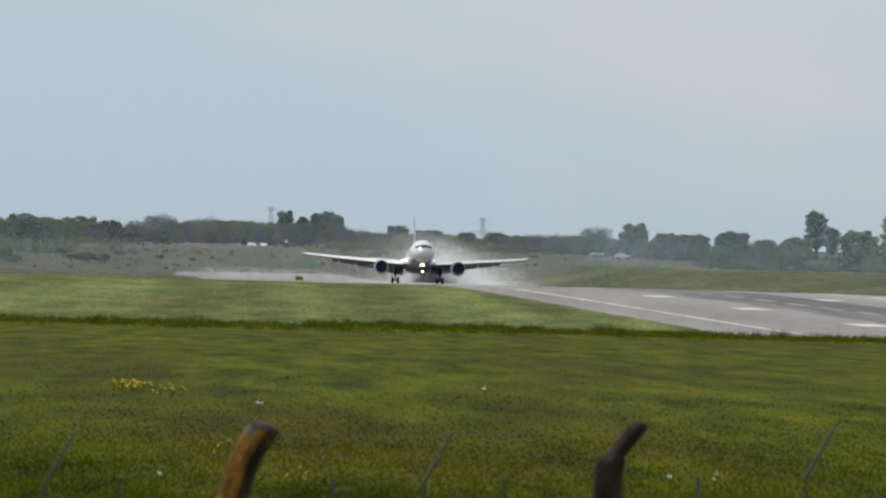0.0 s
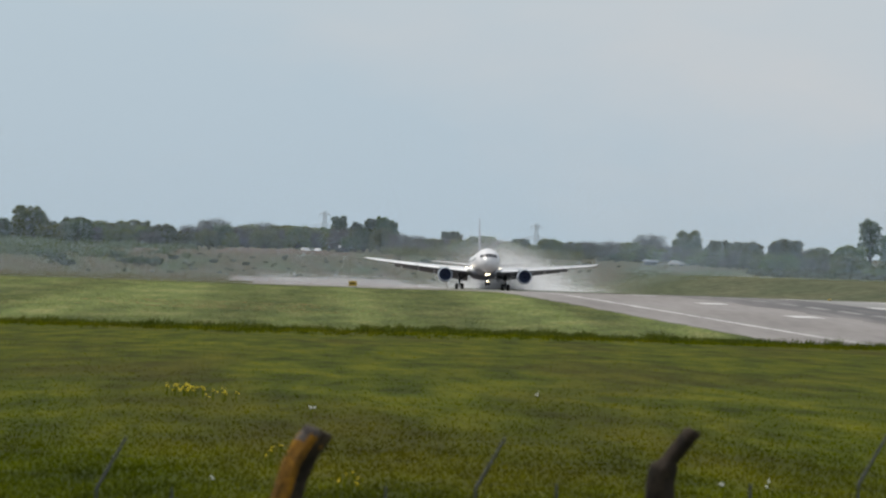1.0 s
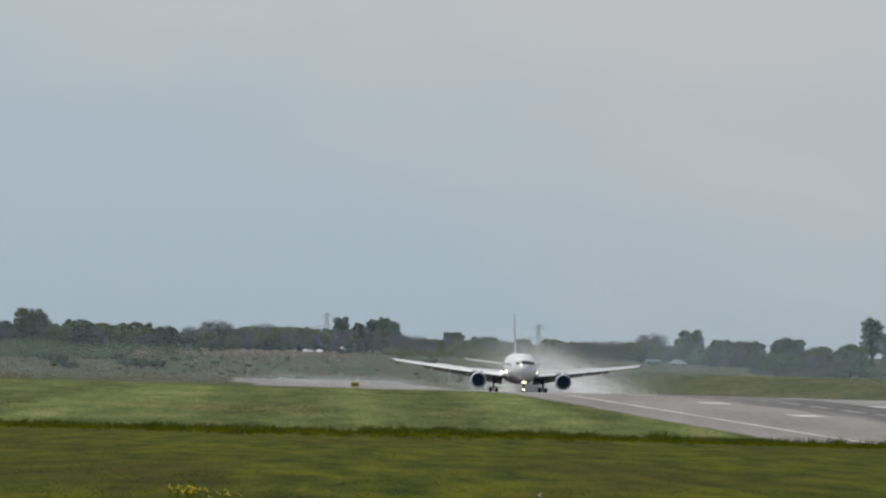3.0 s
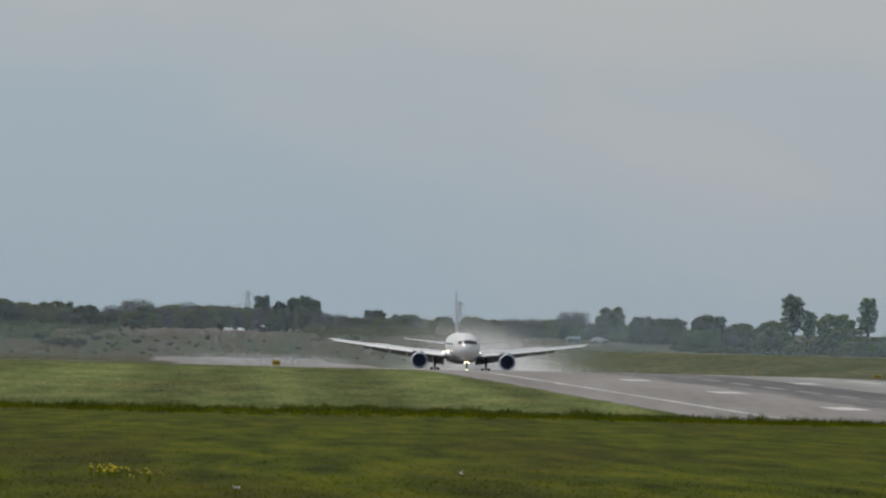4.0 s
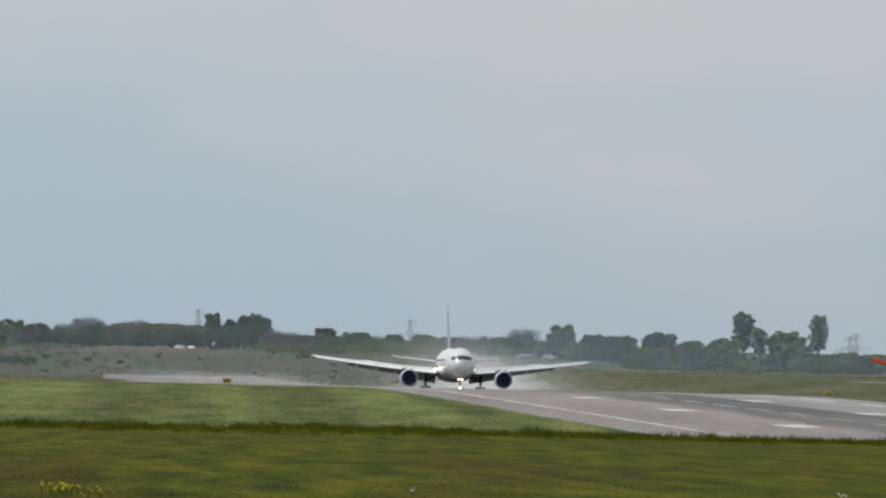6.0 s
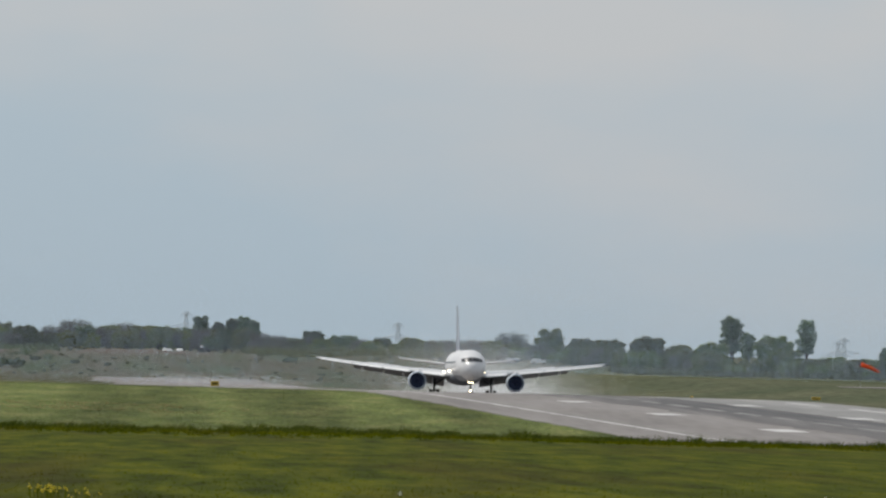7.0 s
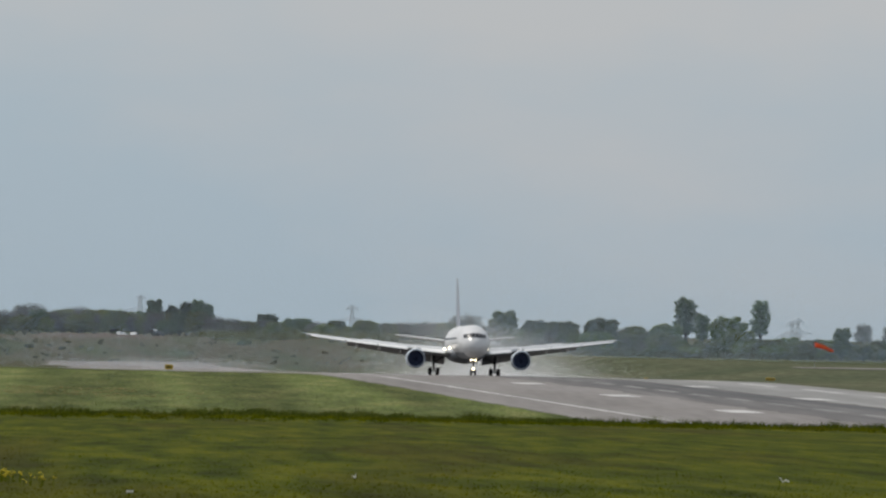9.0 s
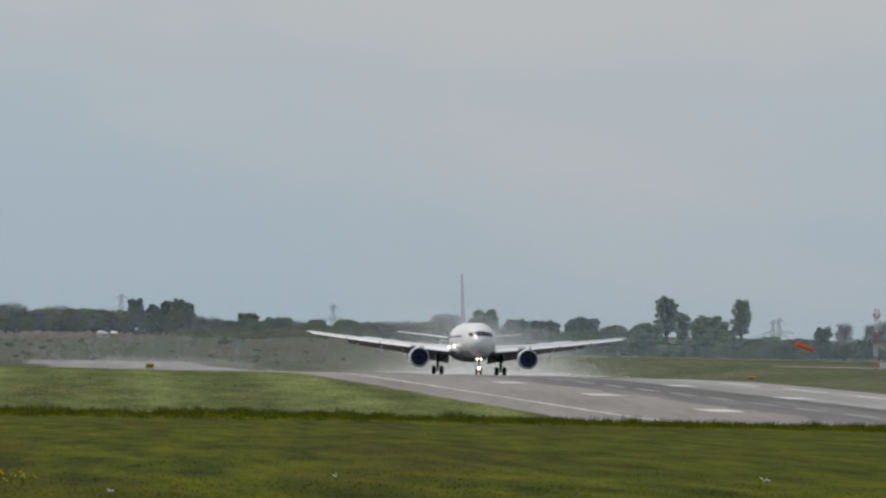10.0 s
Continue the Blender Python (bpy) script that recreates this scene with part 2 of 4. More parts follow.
    "yellow": surface("yellow_board", [(0.50, 0.33, 0.03), (0.62, 0.42, 0.05)], 1, 4, 0.5, fine=0.1),
    "orange": surface("orange_fabric", [(0.78, 0.12, 0.03), (0.86, 0.17, 0.05)], 0.8, 4, 0.8, fine=0.1),
    "red_paint": surface("red_mast_paint", [(0.46, 0.12, 0.095), (0.54, 0.17, 0.13)], 1, 4, 0.5, fine=0.12),
    "mast_white": surface("white_mast_paint", [(0.62, 0.62, 0.62), (0.72, 0.72, 0.71)], 1, 4, 0.5, fine=0.1),
    "galv": surface("galvanised_steel", [(0.26, 0.28, 0.30), (0.33, 0.35, 0.37)], 2, 4, 0.55, metal=0.2, fine=0.15),
    "lichen": surface("lichened_concrete", [(0.070, 0.040, 0.008), (0.20, 0.092, 0.006), (0.30, 0.150, 0.010)], 7, 7, 0.95, fine=0.45, fine_scale=40, bump=0.006),
    "post_cap": surface("pale_lichen_crust", [(0.04, 0.033, 0.03), (0.08, 0.066, 0.058), (0.125, 0.11, 0.10)], 14, 6, 0.95, fine=0.35, fine_scale=45, bump=0.005),
    "post_grey": surface("weathered_and_shaded_post", [(0.010, 0.007, 0.005), (0.028, 0.020, 0.013), (0.062, 0.045, 0.030)], 7, 7, 0.95, fine=0.45, fine_scale=40, bump=0.008),
    "car_white": surface("white_car_paint", [(0.7, 0.7, 0.7), (0.8, 0.8, 0.8)], 0.5, 3, 0.25, fine=0.03, spec=0.5),
    "car_dark": surface("dark_car_paint", [(0.010, 0.012, 0.018), (0.016, 0.018, 0.026)], 0.5, 3, 0.3, fine=0.03, spec=0.5),
    "petal_yellow": surface("yellow_petals", [(0.62, 0.46, 0.02), (0.78, 0.6, 0.03)], 9, 3, 0.8, fine=0.1, per_piece=0.2),
    "petal_white": surface("white_petals", [(0.68, 0.68, 0.66), (0.8, 0.8, 0.78)], 9, 3, 0.8, fine=0.1),
    "cream": surface("pale_hut_wall", [(0.55, 0.56, 0.57), (0.65, 0.66, 0.66)], 1, 3, 0.6, fine=0.08),
    "roof": surface("grey_blue_roof", [(0.16, 0.19, 0.23), (0.22, 0.25, 0.29)], 1, 3, 0.6, fine=0.1),
}


# ---- mesh helpers ----
def finish(bm, name, material, smooth=False):
    me = bpy.data.meshes.new(name)
    bmesh.ops.recalc_face_normals(bm, faces=bm.faces)
    bm.to_mesh(me)
    bm.free()
    me.materials.append(M[material])
    if smooth:
        me.polygons.foreach_set("use_smooth", [True] * len(me.polygons))
    return me


def part(name, bm, material, parent=None, label="", smooth=False):
    ob = new(name, finish(bm, name, material, smooth))
    ob.parent = parent
    if label:
        ob["label"] = label
    return ob


def thing(name, label, category, m=None, group="", kind=""):
    ob = tagged(new(name), label, category, group, kind)
    ob.empty_display_size = 0.2
    if m is not None:
        ob.matrix_basis = m
    return ob


def box(bm, x0, x1, y0, y1, z0, z1, m=None, bevel=0.0):
    r = bmesh.ops.create_cube(bm, size=1.0, matrix=Matrix.LocRotScale(((x0 + x1) / 2, (y0 + y1) / 2, (z0 + z1) / 2), None, (x1 - x0, y1 - y0, z1 - z0)))
    if bevel:
        r2 = bmesh.ops.bevel(bm, geom=list({e for v in r["verts"] for e in v.link_edges}), offset=bevel, segments=2, affect="EDGES", profile=0.5)
        verts = list({v for f in r2["faces"] for v in f.verts} | {v for v in r["verts"] if v.is_valid})
    else:
        verts = r["verts"]
    if m is not None:
        bmesh.ops.transform(bm, matrix=m, verts=verts)


def tube(bm, a, b, ra, rb=None, n=8):
    a, b = Vector(a), Vector(b)
    q = (b - a).to_track_quat("Z", "Y")
    bmesh.ops.create_cone(bm, cap_ends=True, segments=n, radius1=ra, radius2=ra if rb is None else rb, depth=(b - a).length,
                          matrix=Matrix.LocRotScale((a + b) / 2, q, None))


def rings(bm, sections, close_ends=True):
    """A skin over a list of equal-length rings of points."""
    loops = [[bm.verts.new(p) for p in s] for s in sections]
    n = len(loops[0])
    for a, b in zip(loops, loops[1:]):
        for i in range(n):
            bm.faces.new((a[i], a[(i + 1) % n], b[(i + 1) % n], b[i]))
    if close_ends:
        bm.faces.new(loops[0][::-1])
        bm.faces.new(loops[-1])


def lathe(bm, profile, centre=(0, 0, 0), n=24, axis="Y", close_ends=False):
    out = []
    for y, r in profile:
        ring = []
        for i in range(n):
            a = 2 * math.pi * i / n
            c, s = r * math.cos(a), r * math.sin(a)
            ring.append((centre[0] + c, centre[1] + y, centre[2] + s) if axis == "Y" else (centre[0] + y, centre[1] + c, centre[2] + s) if axis == "X" else (centre[0] + c, centre[1] + s, centre[2] + y))
        out.append(ring)
    rings(bm, out, close_ends)


def cloud_mesh(name, verts, faces, material):
    me = bpy.data.meshes.new(name)
    me.from_pydata(verts, [], faces)
    me.materials.append(M[material])
    return me


# ---- ground ----
def lerp_table(table, v):
    xs, zs = zip(*table)
    return float(np.interp(v, xs, zs))


CENTRE = lambda y: 54.2 - 0.0310 * (y - 1297.0)      # runway centreline
ALONG = [(-400, 7.9), (0, 7.75), (60, 6.9), (190, 5.47), (835, 0.3), (852, 0.22), (885, 0.0), (1300, 0.0), (1420, -0.08), (1515, -0.62), (1577, -1.12), (1632, -1.5), (1717, -2.8), (1912, -4.5), (2090, -4.6), (2226, -5.4), (2330, -6.7), (2500, -7.2), (2800, -8.3), (2950, -7.8), (3230, -2.3), (3420, -2.5), (4990, -4.0)]
ASIDE = [(-400, 7.9), (0, 7.75), (60, 6.9), (190, 5.47), (862, 0.0), (1420, -0.1), (2000, -1.0), (2400, -1.6), (3000, -1.4), (3420, -2.3), (4990, -4.0)]


CAMBER = 0.008      # fall of the runway from its centreline


def smooth_table(table, y, r=32.0):
    return sum(lerp_table(table, y + k * r) for k in (-1, -0.5, 0, 0.5, 1)) / 5


def ground_z(x, y):
    w = x - CENTRE(y)
    f = min(1.0, max(0.0, (w - 36.0) / 45.0))
    f = f * f * (3 - 2 * f)
    r = 6.0 if 700 < y < 900 else min(32.0, max(4.0, abs(y) * 0.1))
    camber = (CAMBER if w < 0 else 0.3 * CAMBER) * min(abs(w), 32.0) * min(1.0, max(0.0, (y - 780) / 150.0))
    z = smooth_table(ALONG, y, r) * (1 - f) + smooth_table(ASIDE, y, r) * f
    z -= camber
    if y > 100 and abs(w) > 34:
        k = min(1.0, (abs(w) - 34) / 20.0) * min(1.0, (y - 100) / 300)
        z += k * 0.25 * noise.noise((x * 0.03, y * 0.006, 0.3))
        if y > 2850:
            z += 0.7 * noise.noise((x * 0.04, y * 0.01, 4.2)) * min(1.0, (y - 2850) / 200)
    return z


def build_ground():
    ys = list(np.arange(-400, 40, 40)) + list(np.arange(40, 200, 8)) + list(np.arange(200, 900, 7)) + list(np.arange(900, 3500, 12)) + list(np.arange(3500, 4990, 60)) + [4990]
    fr = [-1, -0.6, -0.4, -0.3, -0.24] + list(np.linspace(-0.2, 1, 90) * 0.16 - 0.015) + [0.2, 0.27, 0.4, 0.6, 1]
    fr = sorted(set(round(float(f), 5) for f in fr))
    verts, faces, mats = [], [], []
    for y in ys:
        for f in fr:
            w = max(400.0, y * 0.55) if abs(f) > 0.17 else max(60.0, y * 0.55)
            if abs(f) > 0.17:
                x = math.copysign(max(60.0, y * 0.55) * 0.17 + (abs(f) - 0.17) * 2600.0, f)
            else:
                x = f * w
            verts.append((x, y, ground_z(x, y)))
    n = len(fr)
    rnd = random.Random(4)
    for j in range(len(ys) - 1):
        for i in range(n - 1):
            faces.append((j * n + i, j * n + i + 1, (j + 1) * n + i + 1, (j + 1) * n + i))
            y, x = ys[j], verts[j * n + i][0]
            edge = 862 + 5 * noise.noise((x * 0.15, 0, 0))
            far = 2560 + 60 * noise.noise((x * 0.03, 2, 0)) + (0 if x < CENTRE(y) else 120)
            mats.append(0 if y < edge else 2 if y > far else 3 if x > CENTRE(y) or y > 1700 else 1)
    me = bpy.data.meshes.new("ground")
    me.from_pydata(verts, [], faces)
    for k in ("field", "mown", "heath", "rough"):
        me.materials.append(M[k])
    me.polygons.foreach_set("material_index", mats)
    me.polygons.foreach_set("use_smooth", [True] * len(faces))
    return tagged(new("ground", me), "rough green airfield grass rising to a dry heath bank", "ground", kind="structure")


ground = build_ground()


def strip(name, w0, w1, y0, y1, lift, material, step=15.0, wobble=0.0, seed=1):
    """A paved or painted strip that follows the runway, w metres aside of its centreline, with a real edge."""
    bm = bmesh.new()
    rnd = random.Random(seed)
    n = max(1, int((y1 - y0) / step))
    secs = []
    cuts = max(1, int((w1 - w0) / 4))
    for j in range(n + 1):
        y = y0 + (y1 - y0) * j / n
        e = rnd.uniform(-wobble, wobble)
        a, b = w0 + e, w1 + rnd.uniform(-wobble, wobble)
        row = []
        for c in range(cuts + 1):
            x = CENTRE(y) + a + (b - a) * c / cuts
            z = smooth_table(ALONG, y) - (CAMBER if x < CENTRE(y) else 0.3 * CAMBER) * abs(x - CENTRE(y)) * min(1.0, max(0.0, (y - 780) / 150.0)) + lift
            row.append((x, y, z))
        bottom = [(x, y, z - 0.15) for x, y, z in (row[-1], row[0])]
        secs.append(row + bottom)
    rings(bm, secs)
    me = finish(bm, name, material)
    return new(name, me)


runway = tagged(strip("runway", -30.2, 29.5, 866, 2330, 0.06, "asphalt", wobble=0.25), "grey asphalt runway with white markings and paved shoulders", "runway", kind="structure")


def painted(name, label, *a, **k):
    ob = strip(name, *a, **k)
    ob.parent = runway
    ob["label"] = label
    return ob


painted("runway_end", "paved turning area at the far end of the runway", -42.0, 7.0, 2420, 2895, 0.06, "asphalt", wobble=0.5, seed=4)
painted("concrete_band", "pale concrete lane", 9.5, 29.0, 868, 2325, 0.064, "concrete", wobble=0.3, seed=5)
painted("rubber_film", "wide grey film of old tyre rubber", -6.5, 9.3, 869, 1620, 0.068, "old_rubber", wobble=0.9, seed=16)
painted("rubber_band", "dark tyre rubber lane", -2.6, 3.3, 870, 1560, 0.072, "rubber_mark", wobble=0.5, seed=6)
painted("rubber_band", "dark tyre rubber lane", 4.3, 8.6, 870, 1480, 0.072, "rubber_mark", wobble=0.5, seed=7)
painted("edge_line", "worn white edge line", -23.7, -23.15, 868, 2325, 0.08, "worn_paint", wobble=0.08, seed=8)
for y0 in range(880, 2250, 90):
    painted("edge_dash", "broken white edge line", 22.2, 23.1, y0, y0 + 52, 0.08, "paint", step=13, wobble=0.06, seed=y0)
for y0 in range(900, 1500, 50):
    painted("centre_line", "centreline stripe worn to grey", -0.4, 0.5, y0, y0 + 30, 0.084, "concrete", step=10, wobble=0.05, seed=y0)
for y0 in (995, 1145, 1297, 1447):
    for s in (-1, 1):
        painted("touchdown_mark", "white touchdown mark", s * 10.4 - 1.5, s * 10.4 + 1.5, y0 - 11, y0 + 11, 0.09, "paint", step=11, wobble=0.06, seed=y0 + s)


def build_taxiway():
    bm = bmesh.new()
    secs = []
    for j in range(30):
        x = 118 + j * 8.0
        row = [(x, 1985 + 0.02 * x, ground_z(x, 1985) + 0.08), (x, 2020 + 0.02 * x, ground_z(x, 2020) + 0.08)]
        secs.append(row + [(p[0], p[1], p[2] - 0.2) for p in row[::-1]])
    rings(bm, secs)
    return tagged(new("taxiway", finish(bm, "taxiway", "asphalt")), "narrow grey asphalt taxiway across the grass", "taxiway", kind="structure")


build_taxiway()


# ---- aircraft ----
# local space: nose towards -y, x to the viewer's right, z up from the tarmac, origin under the main gear
FUS_Z = 5.0
NOSE_Y, TAIL_Y = -28.2, 26.7


def fuselage_section(y):
    """Half width, half height and centre height of the hull at y."""
    a = y - NOSE_Y
    if a < 7.5:
        k = math.sqrt(max(0.0, 1 - (1 - a / 7.5) ** 2.1)) if a < 7.5 else 1
        k = max(k, 0.02)
        return 2.515 * k ** 0.92, 2.6 * k ** 1.02, FUS_Z - 0.75 * (1 - a / 7.5) ** 1.4
    if y > 9:
        k = (y - 9) / (TAIL_Y - 9)
        return 2.515 * (1 - k ** 1.6 * 0.93), 2.6 * (1 - k ** 1.5 * 0.9), FUS_Z + 1.25 * k ** 1.3
    return 2.515, 2.6, FUS_Z


def airfoil(chord, thick, n=7):
    """Closed section, nose at 0, tail at chord, in (along, up)."""
    top, low = [], []
    for i in range(n + 1):
        t = (1 - math.cos(math.pi * i / n)) / 2
        h = thick * chord * (2.97 * math.sqrt(t) - 1.26 * t - 3.52 * t * t + 2.84 * t ** 3 - 1.03 * t ** 4)
        top.append((t * chord, h * 0.62))
        low.append((t * chord, -h * 0.42))
    return top + low[-2:0:-1]


def wing_line(s):
    """Leading edge y, chord, height at span distance s from the axis."""
    le = -7.2 + (s - 2.3) * 0.64
    te = lerp_table([(0, 3.4), (8.2, 4.4), (23.8, 9.4)], s)
    z = 3.35 + max(0.0, s - 2.3) * 0.098 + 0.0013 * max(0.0, s - 6) ** 2
    return le, te - le, z


def panel(bm, side, s0, s1, lag, frac0, frac1, lift, tilt):
    """A flap, spoiler or slat: a thick plate between two span stations, chord fractions frac0..frac1, turned about its front edge."""
    secs = []
    for s in (s0, s1):
        le, c, z = wing_line(s)
        y0, length = le + c * frac0 + lag, c * (frac1 - frac0)
        sec = []
        for a, h in airfoil(length, 0.16, 5):
            yy = y0 + a * math.cos(tilt) - h * math.sin(tilt)
            zz = z + lift + a * math.sin(tilt) + h * math.cos(tilt) + 0.0
            sec.append((side * s, yy, zz))
        secs.append(sec)
    rings(bm, secs)


def build_aircraft():
    jet = thing("airliner", "white twin-engined airliner rolling out on the runway, nose towards the viewer", "airplane")
    # hull
    bm = bmesh.new()
    ys = [NOSE_Y + d for d in (0, 0.15, 0.4, 0.8, 1.3, 2.0, 2.8, 3.7, 4.8, 6.0, 7.5)] + list(np.linspace(-18, 9, 10)) + list(np.linspace(11, TAIL_Y, 9))
    secs = []
    for y in ys:
        w, h, zc = fuselage_section(y)
        secs.append([(w * math.cos(2 * math.pi * i / 40), y, zc + h * math.sin(2 * math.pi * i / 40)) for i in range(40)])
    rings(bm, secs)
    hull = part("fuselage", bm, "white_paint", jet, "glossy white fuselage with grey belly", smooth=True)
    hull.data.materials.append(M["belly"])
    for p in hull.data.polygons:
        if p.center.z < FUS_Z - 1.5 and p.center.y > NOSE_Y + 3:
            p.material_index = 1
    # wing-to-body fairing
    bm = bmesh.new()
    lathe(bm, [(-10.5, 0.3), (-9, 1.6), (-6, 2.5), (0, 2.75), (4, 2.5), (8, 1.4), (10, 0.3)], (0, 0, 0), 20)
    bmesh.ops.scale(bm, vec=(1.12, 1, 0.55), verts=bm.verts)
    bmesh.ops.translate(bm, vec=(0, 0, FUS_Z - 1.65), verts=bm.verts)
    part("belly_fairing", bm, "belly", jet, "dark grey belly fairing", smooth=True)
    # windscreen: six curved panes that follow the nose
    def on_nose(x, z):
        y = NOSE_Y + 0.05
        while y < NOSE_Y + 8:
            w, h, zc = fuselage_section(y)
            if (x / w) ** 2 + ((z - zc) / h) ** 2 < 1:
                break
            y += 0.02
        return y
    for x0, x1 in ((-1.68, -1.17), (-1.12, -0.60), (-0.56, -0.035), (0.035, 0.56), (0.60, 1.12), (1.17, 1.68)):
        bm = bmesh.new()
        skins = [[], []]
        for a in range(5):
            for b in range(5):
                x = x0 + (x1 - x0) * a / 4
                low = FUS_Z + 0.70 - 0.05 * x * x
                z = low + (0.66 - 0.10 * abs(x)) * b / 4
                y = on_nose(x, z)
                for skin, dy in zip(skins, (-0.07, 0.12)):
                    skin.append(bm.verts.new((x * (1.012 if dy < 0 else 1.0), y + dy, z + (0.03 if dy < 0 else 0))))
        for skin in skins:
            for a in range(4):
                for b in range(4):
                    k = a * 5 + b
                    bm.faces.new((skin[k], skin[k + 5], skin[k + 6], skin[k + 1]))
        rim = [a * 5 for a in range(5)] + [20 + b for b in range(1, 5)] + [a * 5 + 4 for a in (3, 2, 1, 0)] + [b for b in (3, 2, 1)]
        for k in range(len(rim)):
            q = rim[(k + 1) % len(rim)]
            bm.faces.new((skins[0][rim[k]], skins[0][q], skins[1][q], skins[1][rim[k]]))
        bmesh.ops.recalc_face_normals(bm, faces=bm.faces[:])
        part("cockpit_window", bm, "cockpit_glass", jet, "dark cockpit windscreen pane")
    # cabin windows along both sides
    win = None
    for side in (-1, 1):
        for k in range(38):
            y = -20.0 + k * 0.86
            if win is None:
                b = bmesh.new()
                lathe(b, [(-0.02, 0.13), (0.02, 0.13)], (0, 0, 0), 8, "X", True)
                bmesh.ops.scale(b, vec=(1, 1, 1.35), verts=b.verts)
                win = finish(b, "cabin_window", "belly")
            o = new("cabin_window", win)
            o.parent = jet
            o.location = (side * 2.47, y, FUS_Z + 0.55)
    # wings with slats, flaps and track fairings
    for side in (-1, 1):
        bm = bmesh.new()
        secs = []
        for s in (0.8, 2.3, 4, 6, 8.2, 11, 14, 17, 20, 22.5, 23.6, 23.8):
            le, c, z = wing_line(s)
            k = 1 if s < 23.6 else 0.9 if s < 23.8 else 0.6
            secs.append([(side * s, le + a + c * (1 - k) / 2, z + h) for a, h in airfoil(c * k, 0.14)])
        rings(bm, secs)
        wing = part("wing", bm, "wing_grey", jet, "light grey swept wing with drooped flaps", smooth=True)
        # underside shade is put into the colour: darker grey on downward faces
        wing.data.materials.append(M["flap_and_shade_grey"])
        for f in wing.data.polygons:
            if f.normal.z < -0.35:
                f.material_index = 1
        for s0, s1 in ((3.4, 6.9), (8.9, 13.2), (13.35, 18.0), (18.15, 23.2)):
            bm = bmesh.new()
            panel(bm, side, s0, s1, -0.35, -0.03, 0.10, -0.16, radians(26))
            part("slat", bm, "slat_metal", wing, "bright bare-metal leading edge slat")
        for s0, s1, lag, f0, lift, tilt in ((2.9, 7.4, 0.35, 0.78, -0.22, -30), (8.4, 17.6, 0.25, 0.80, -0.12, -26)):
            bm = bmesh.new()
            panel(bm, side, s0, s1, lag, f0, 1.07, lift, radians(tilt))
            part("flap", bm, "flap_and_shade_grey", wing, "extended darker grey flap")
        bm = bmesh.new()
        panel(bm, side, 18.0, 22.6, 0.0, 0.8, 1.02, 0.0, radians(-4))
        part("aileron", bm, "wing_grey", wing)
        for s in (4.6, 9.6, 12.8, 16.2):
            le, c, z = wing_line(s)
            b = bmesh.new()
            lathe(b, [(-0.2, 0.05), (0.4, 0.2), (1.8, 0.27), (3.0, 0.2), (3.9, 0.04)], (side * s, le + c * 0.62, z - 0.55), 10)
            part("flap_track_fairing", b, "wing_grey", wing, smooth=True)
        # engine
        ex, ey, ez = side * 8.0, -11.6, 2.45
        bm = bmesh.new()
        lathe(bm, [(1.2, 1.18), (0.5, 1.20), (0.12, 1.25), (0.0, 1.31), (0.08, 1.38), (0.5, 1.44), (1.5, 1.50), (3.0, 1.47), (4.4, 1.36), (5.2, 1.18), (5.1, 1.1), (4.0, 1.2)], (ex, ey, ez), 36)
        nac = part("engine_nacelle", bm, "cowl", jet, "pale blue-grey engine cowl with dark intake", smooth=True)
        bm = bmesh.new()
        lathe(bm, [(0.35, 1.21), (0.10, 1.254), (-0.012, 1.31), (0.07, 1.384), (0.15, 1.40)], (ex, ey - 0.004, ez), 36)
        part("intake_lip", bm, "lip", nac, "blue-grey intake lip", smooth=True)
        bm = bmesh.new()
        lathe(bm, [(1.18, 1.185), (1.2, 0.35), (1.0, 0.3), (0.75, 0.17), (0.62, 0.02)], (ex, ey, ez), 24, close_ends=True)
        part("spinner", bm, "dark_metal", nac, smooth=True)
        bm = bmesh.new()
        for k in range(24):
            m = Matrix.Translation((ex, ey, ez)) @ Matrix.Rotation(2 * math.pi * k / 24, 4, "Y")
            box(bm, -0.09, 0.09, 1.02, 1.1, 0.3, 1.16, m)
        part("fan_blades", bm, "dark_metal", nac, "dark fan blades")
        bm = bmesh.new()
        lathe(bm, [(4.0, 1.0), (5.6, 0.8), (6.4, 0.62), (7.2, 0.25), (7.6, 0.05)], (ex, ey, ez), 24, close_ends=True)
        part("exhaust_cone", bm, "steel", nac, smooth=True)
        bm = bmesh.new()
        le, c, z = wing_line(7.85)
        secs = []
        for y, w, zt, zb in ((ey + 0.9, 0.06, ez + 1.62, ez + 1.45), (ey + 2.2, 0.2, ez + 1.85, ez + 1.3), (le + 0.3, 0.22, z + 0.15, ez + 1.2), (le + 2.5, 0.18, z, ez + 0.9), (le + 4.2, 0.05, z - 0.1, z - 0.5)):
            secs.append([(ex - w, y, zb), (ex + w, y, zb), (ex + w, y, zt), (ex - w, y, zt)])
        rings(bm, secs)
        part("pylon_strut", bm, "white_paint", jet)
        # tailplane
        bm = bmesh.new()
        secs = []
        for s in (0.6, 2, 5, 8.2, 9.2, 9.35):
            le = 17.2 + s * 0.72
            c = 5.6 - s * 0.38
            k = 0.7 if s > 9.3 else 1
            secs.append([(side * s, le + a, FUS_Z + 0.1 + s * 0.122 + h * k) for a, h in airfoil(c, 0.10)])
        rings(bm, secs)
        part("tailplane", bm, "white_paint", jet, "white swept tailplane", smooth=True)
        # main gear
        gx = side * 4.65
        gear = thing_part("main_gear", jet, (gx, 0, 0))
        bm = bmesh.new()
        tube(bm, (0, -0.05, 0.75), (0, -0.15, 2.1), 0.18, n=12)
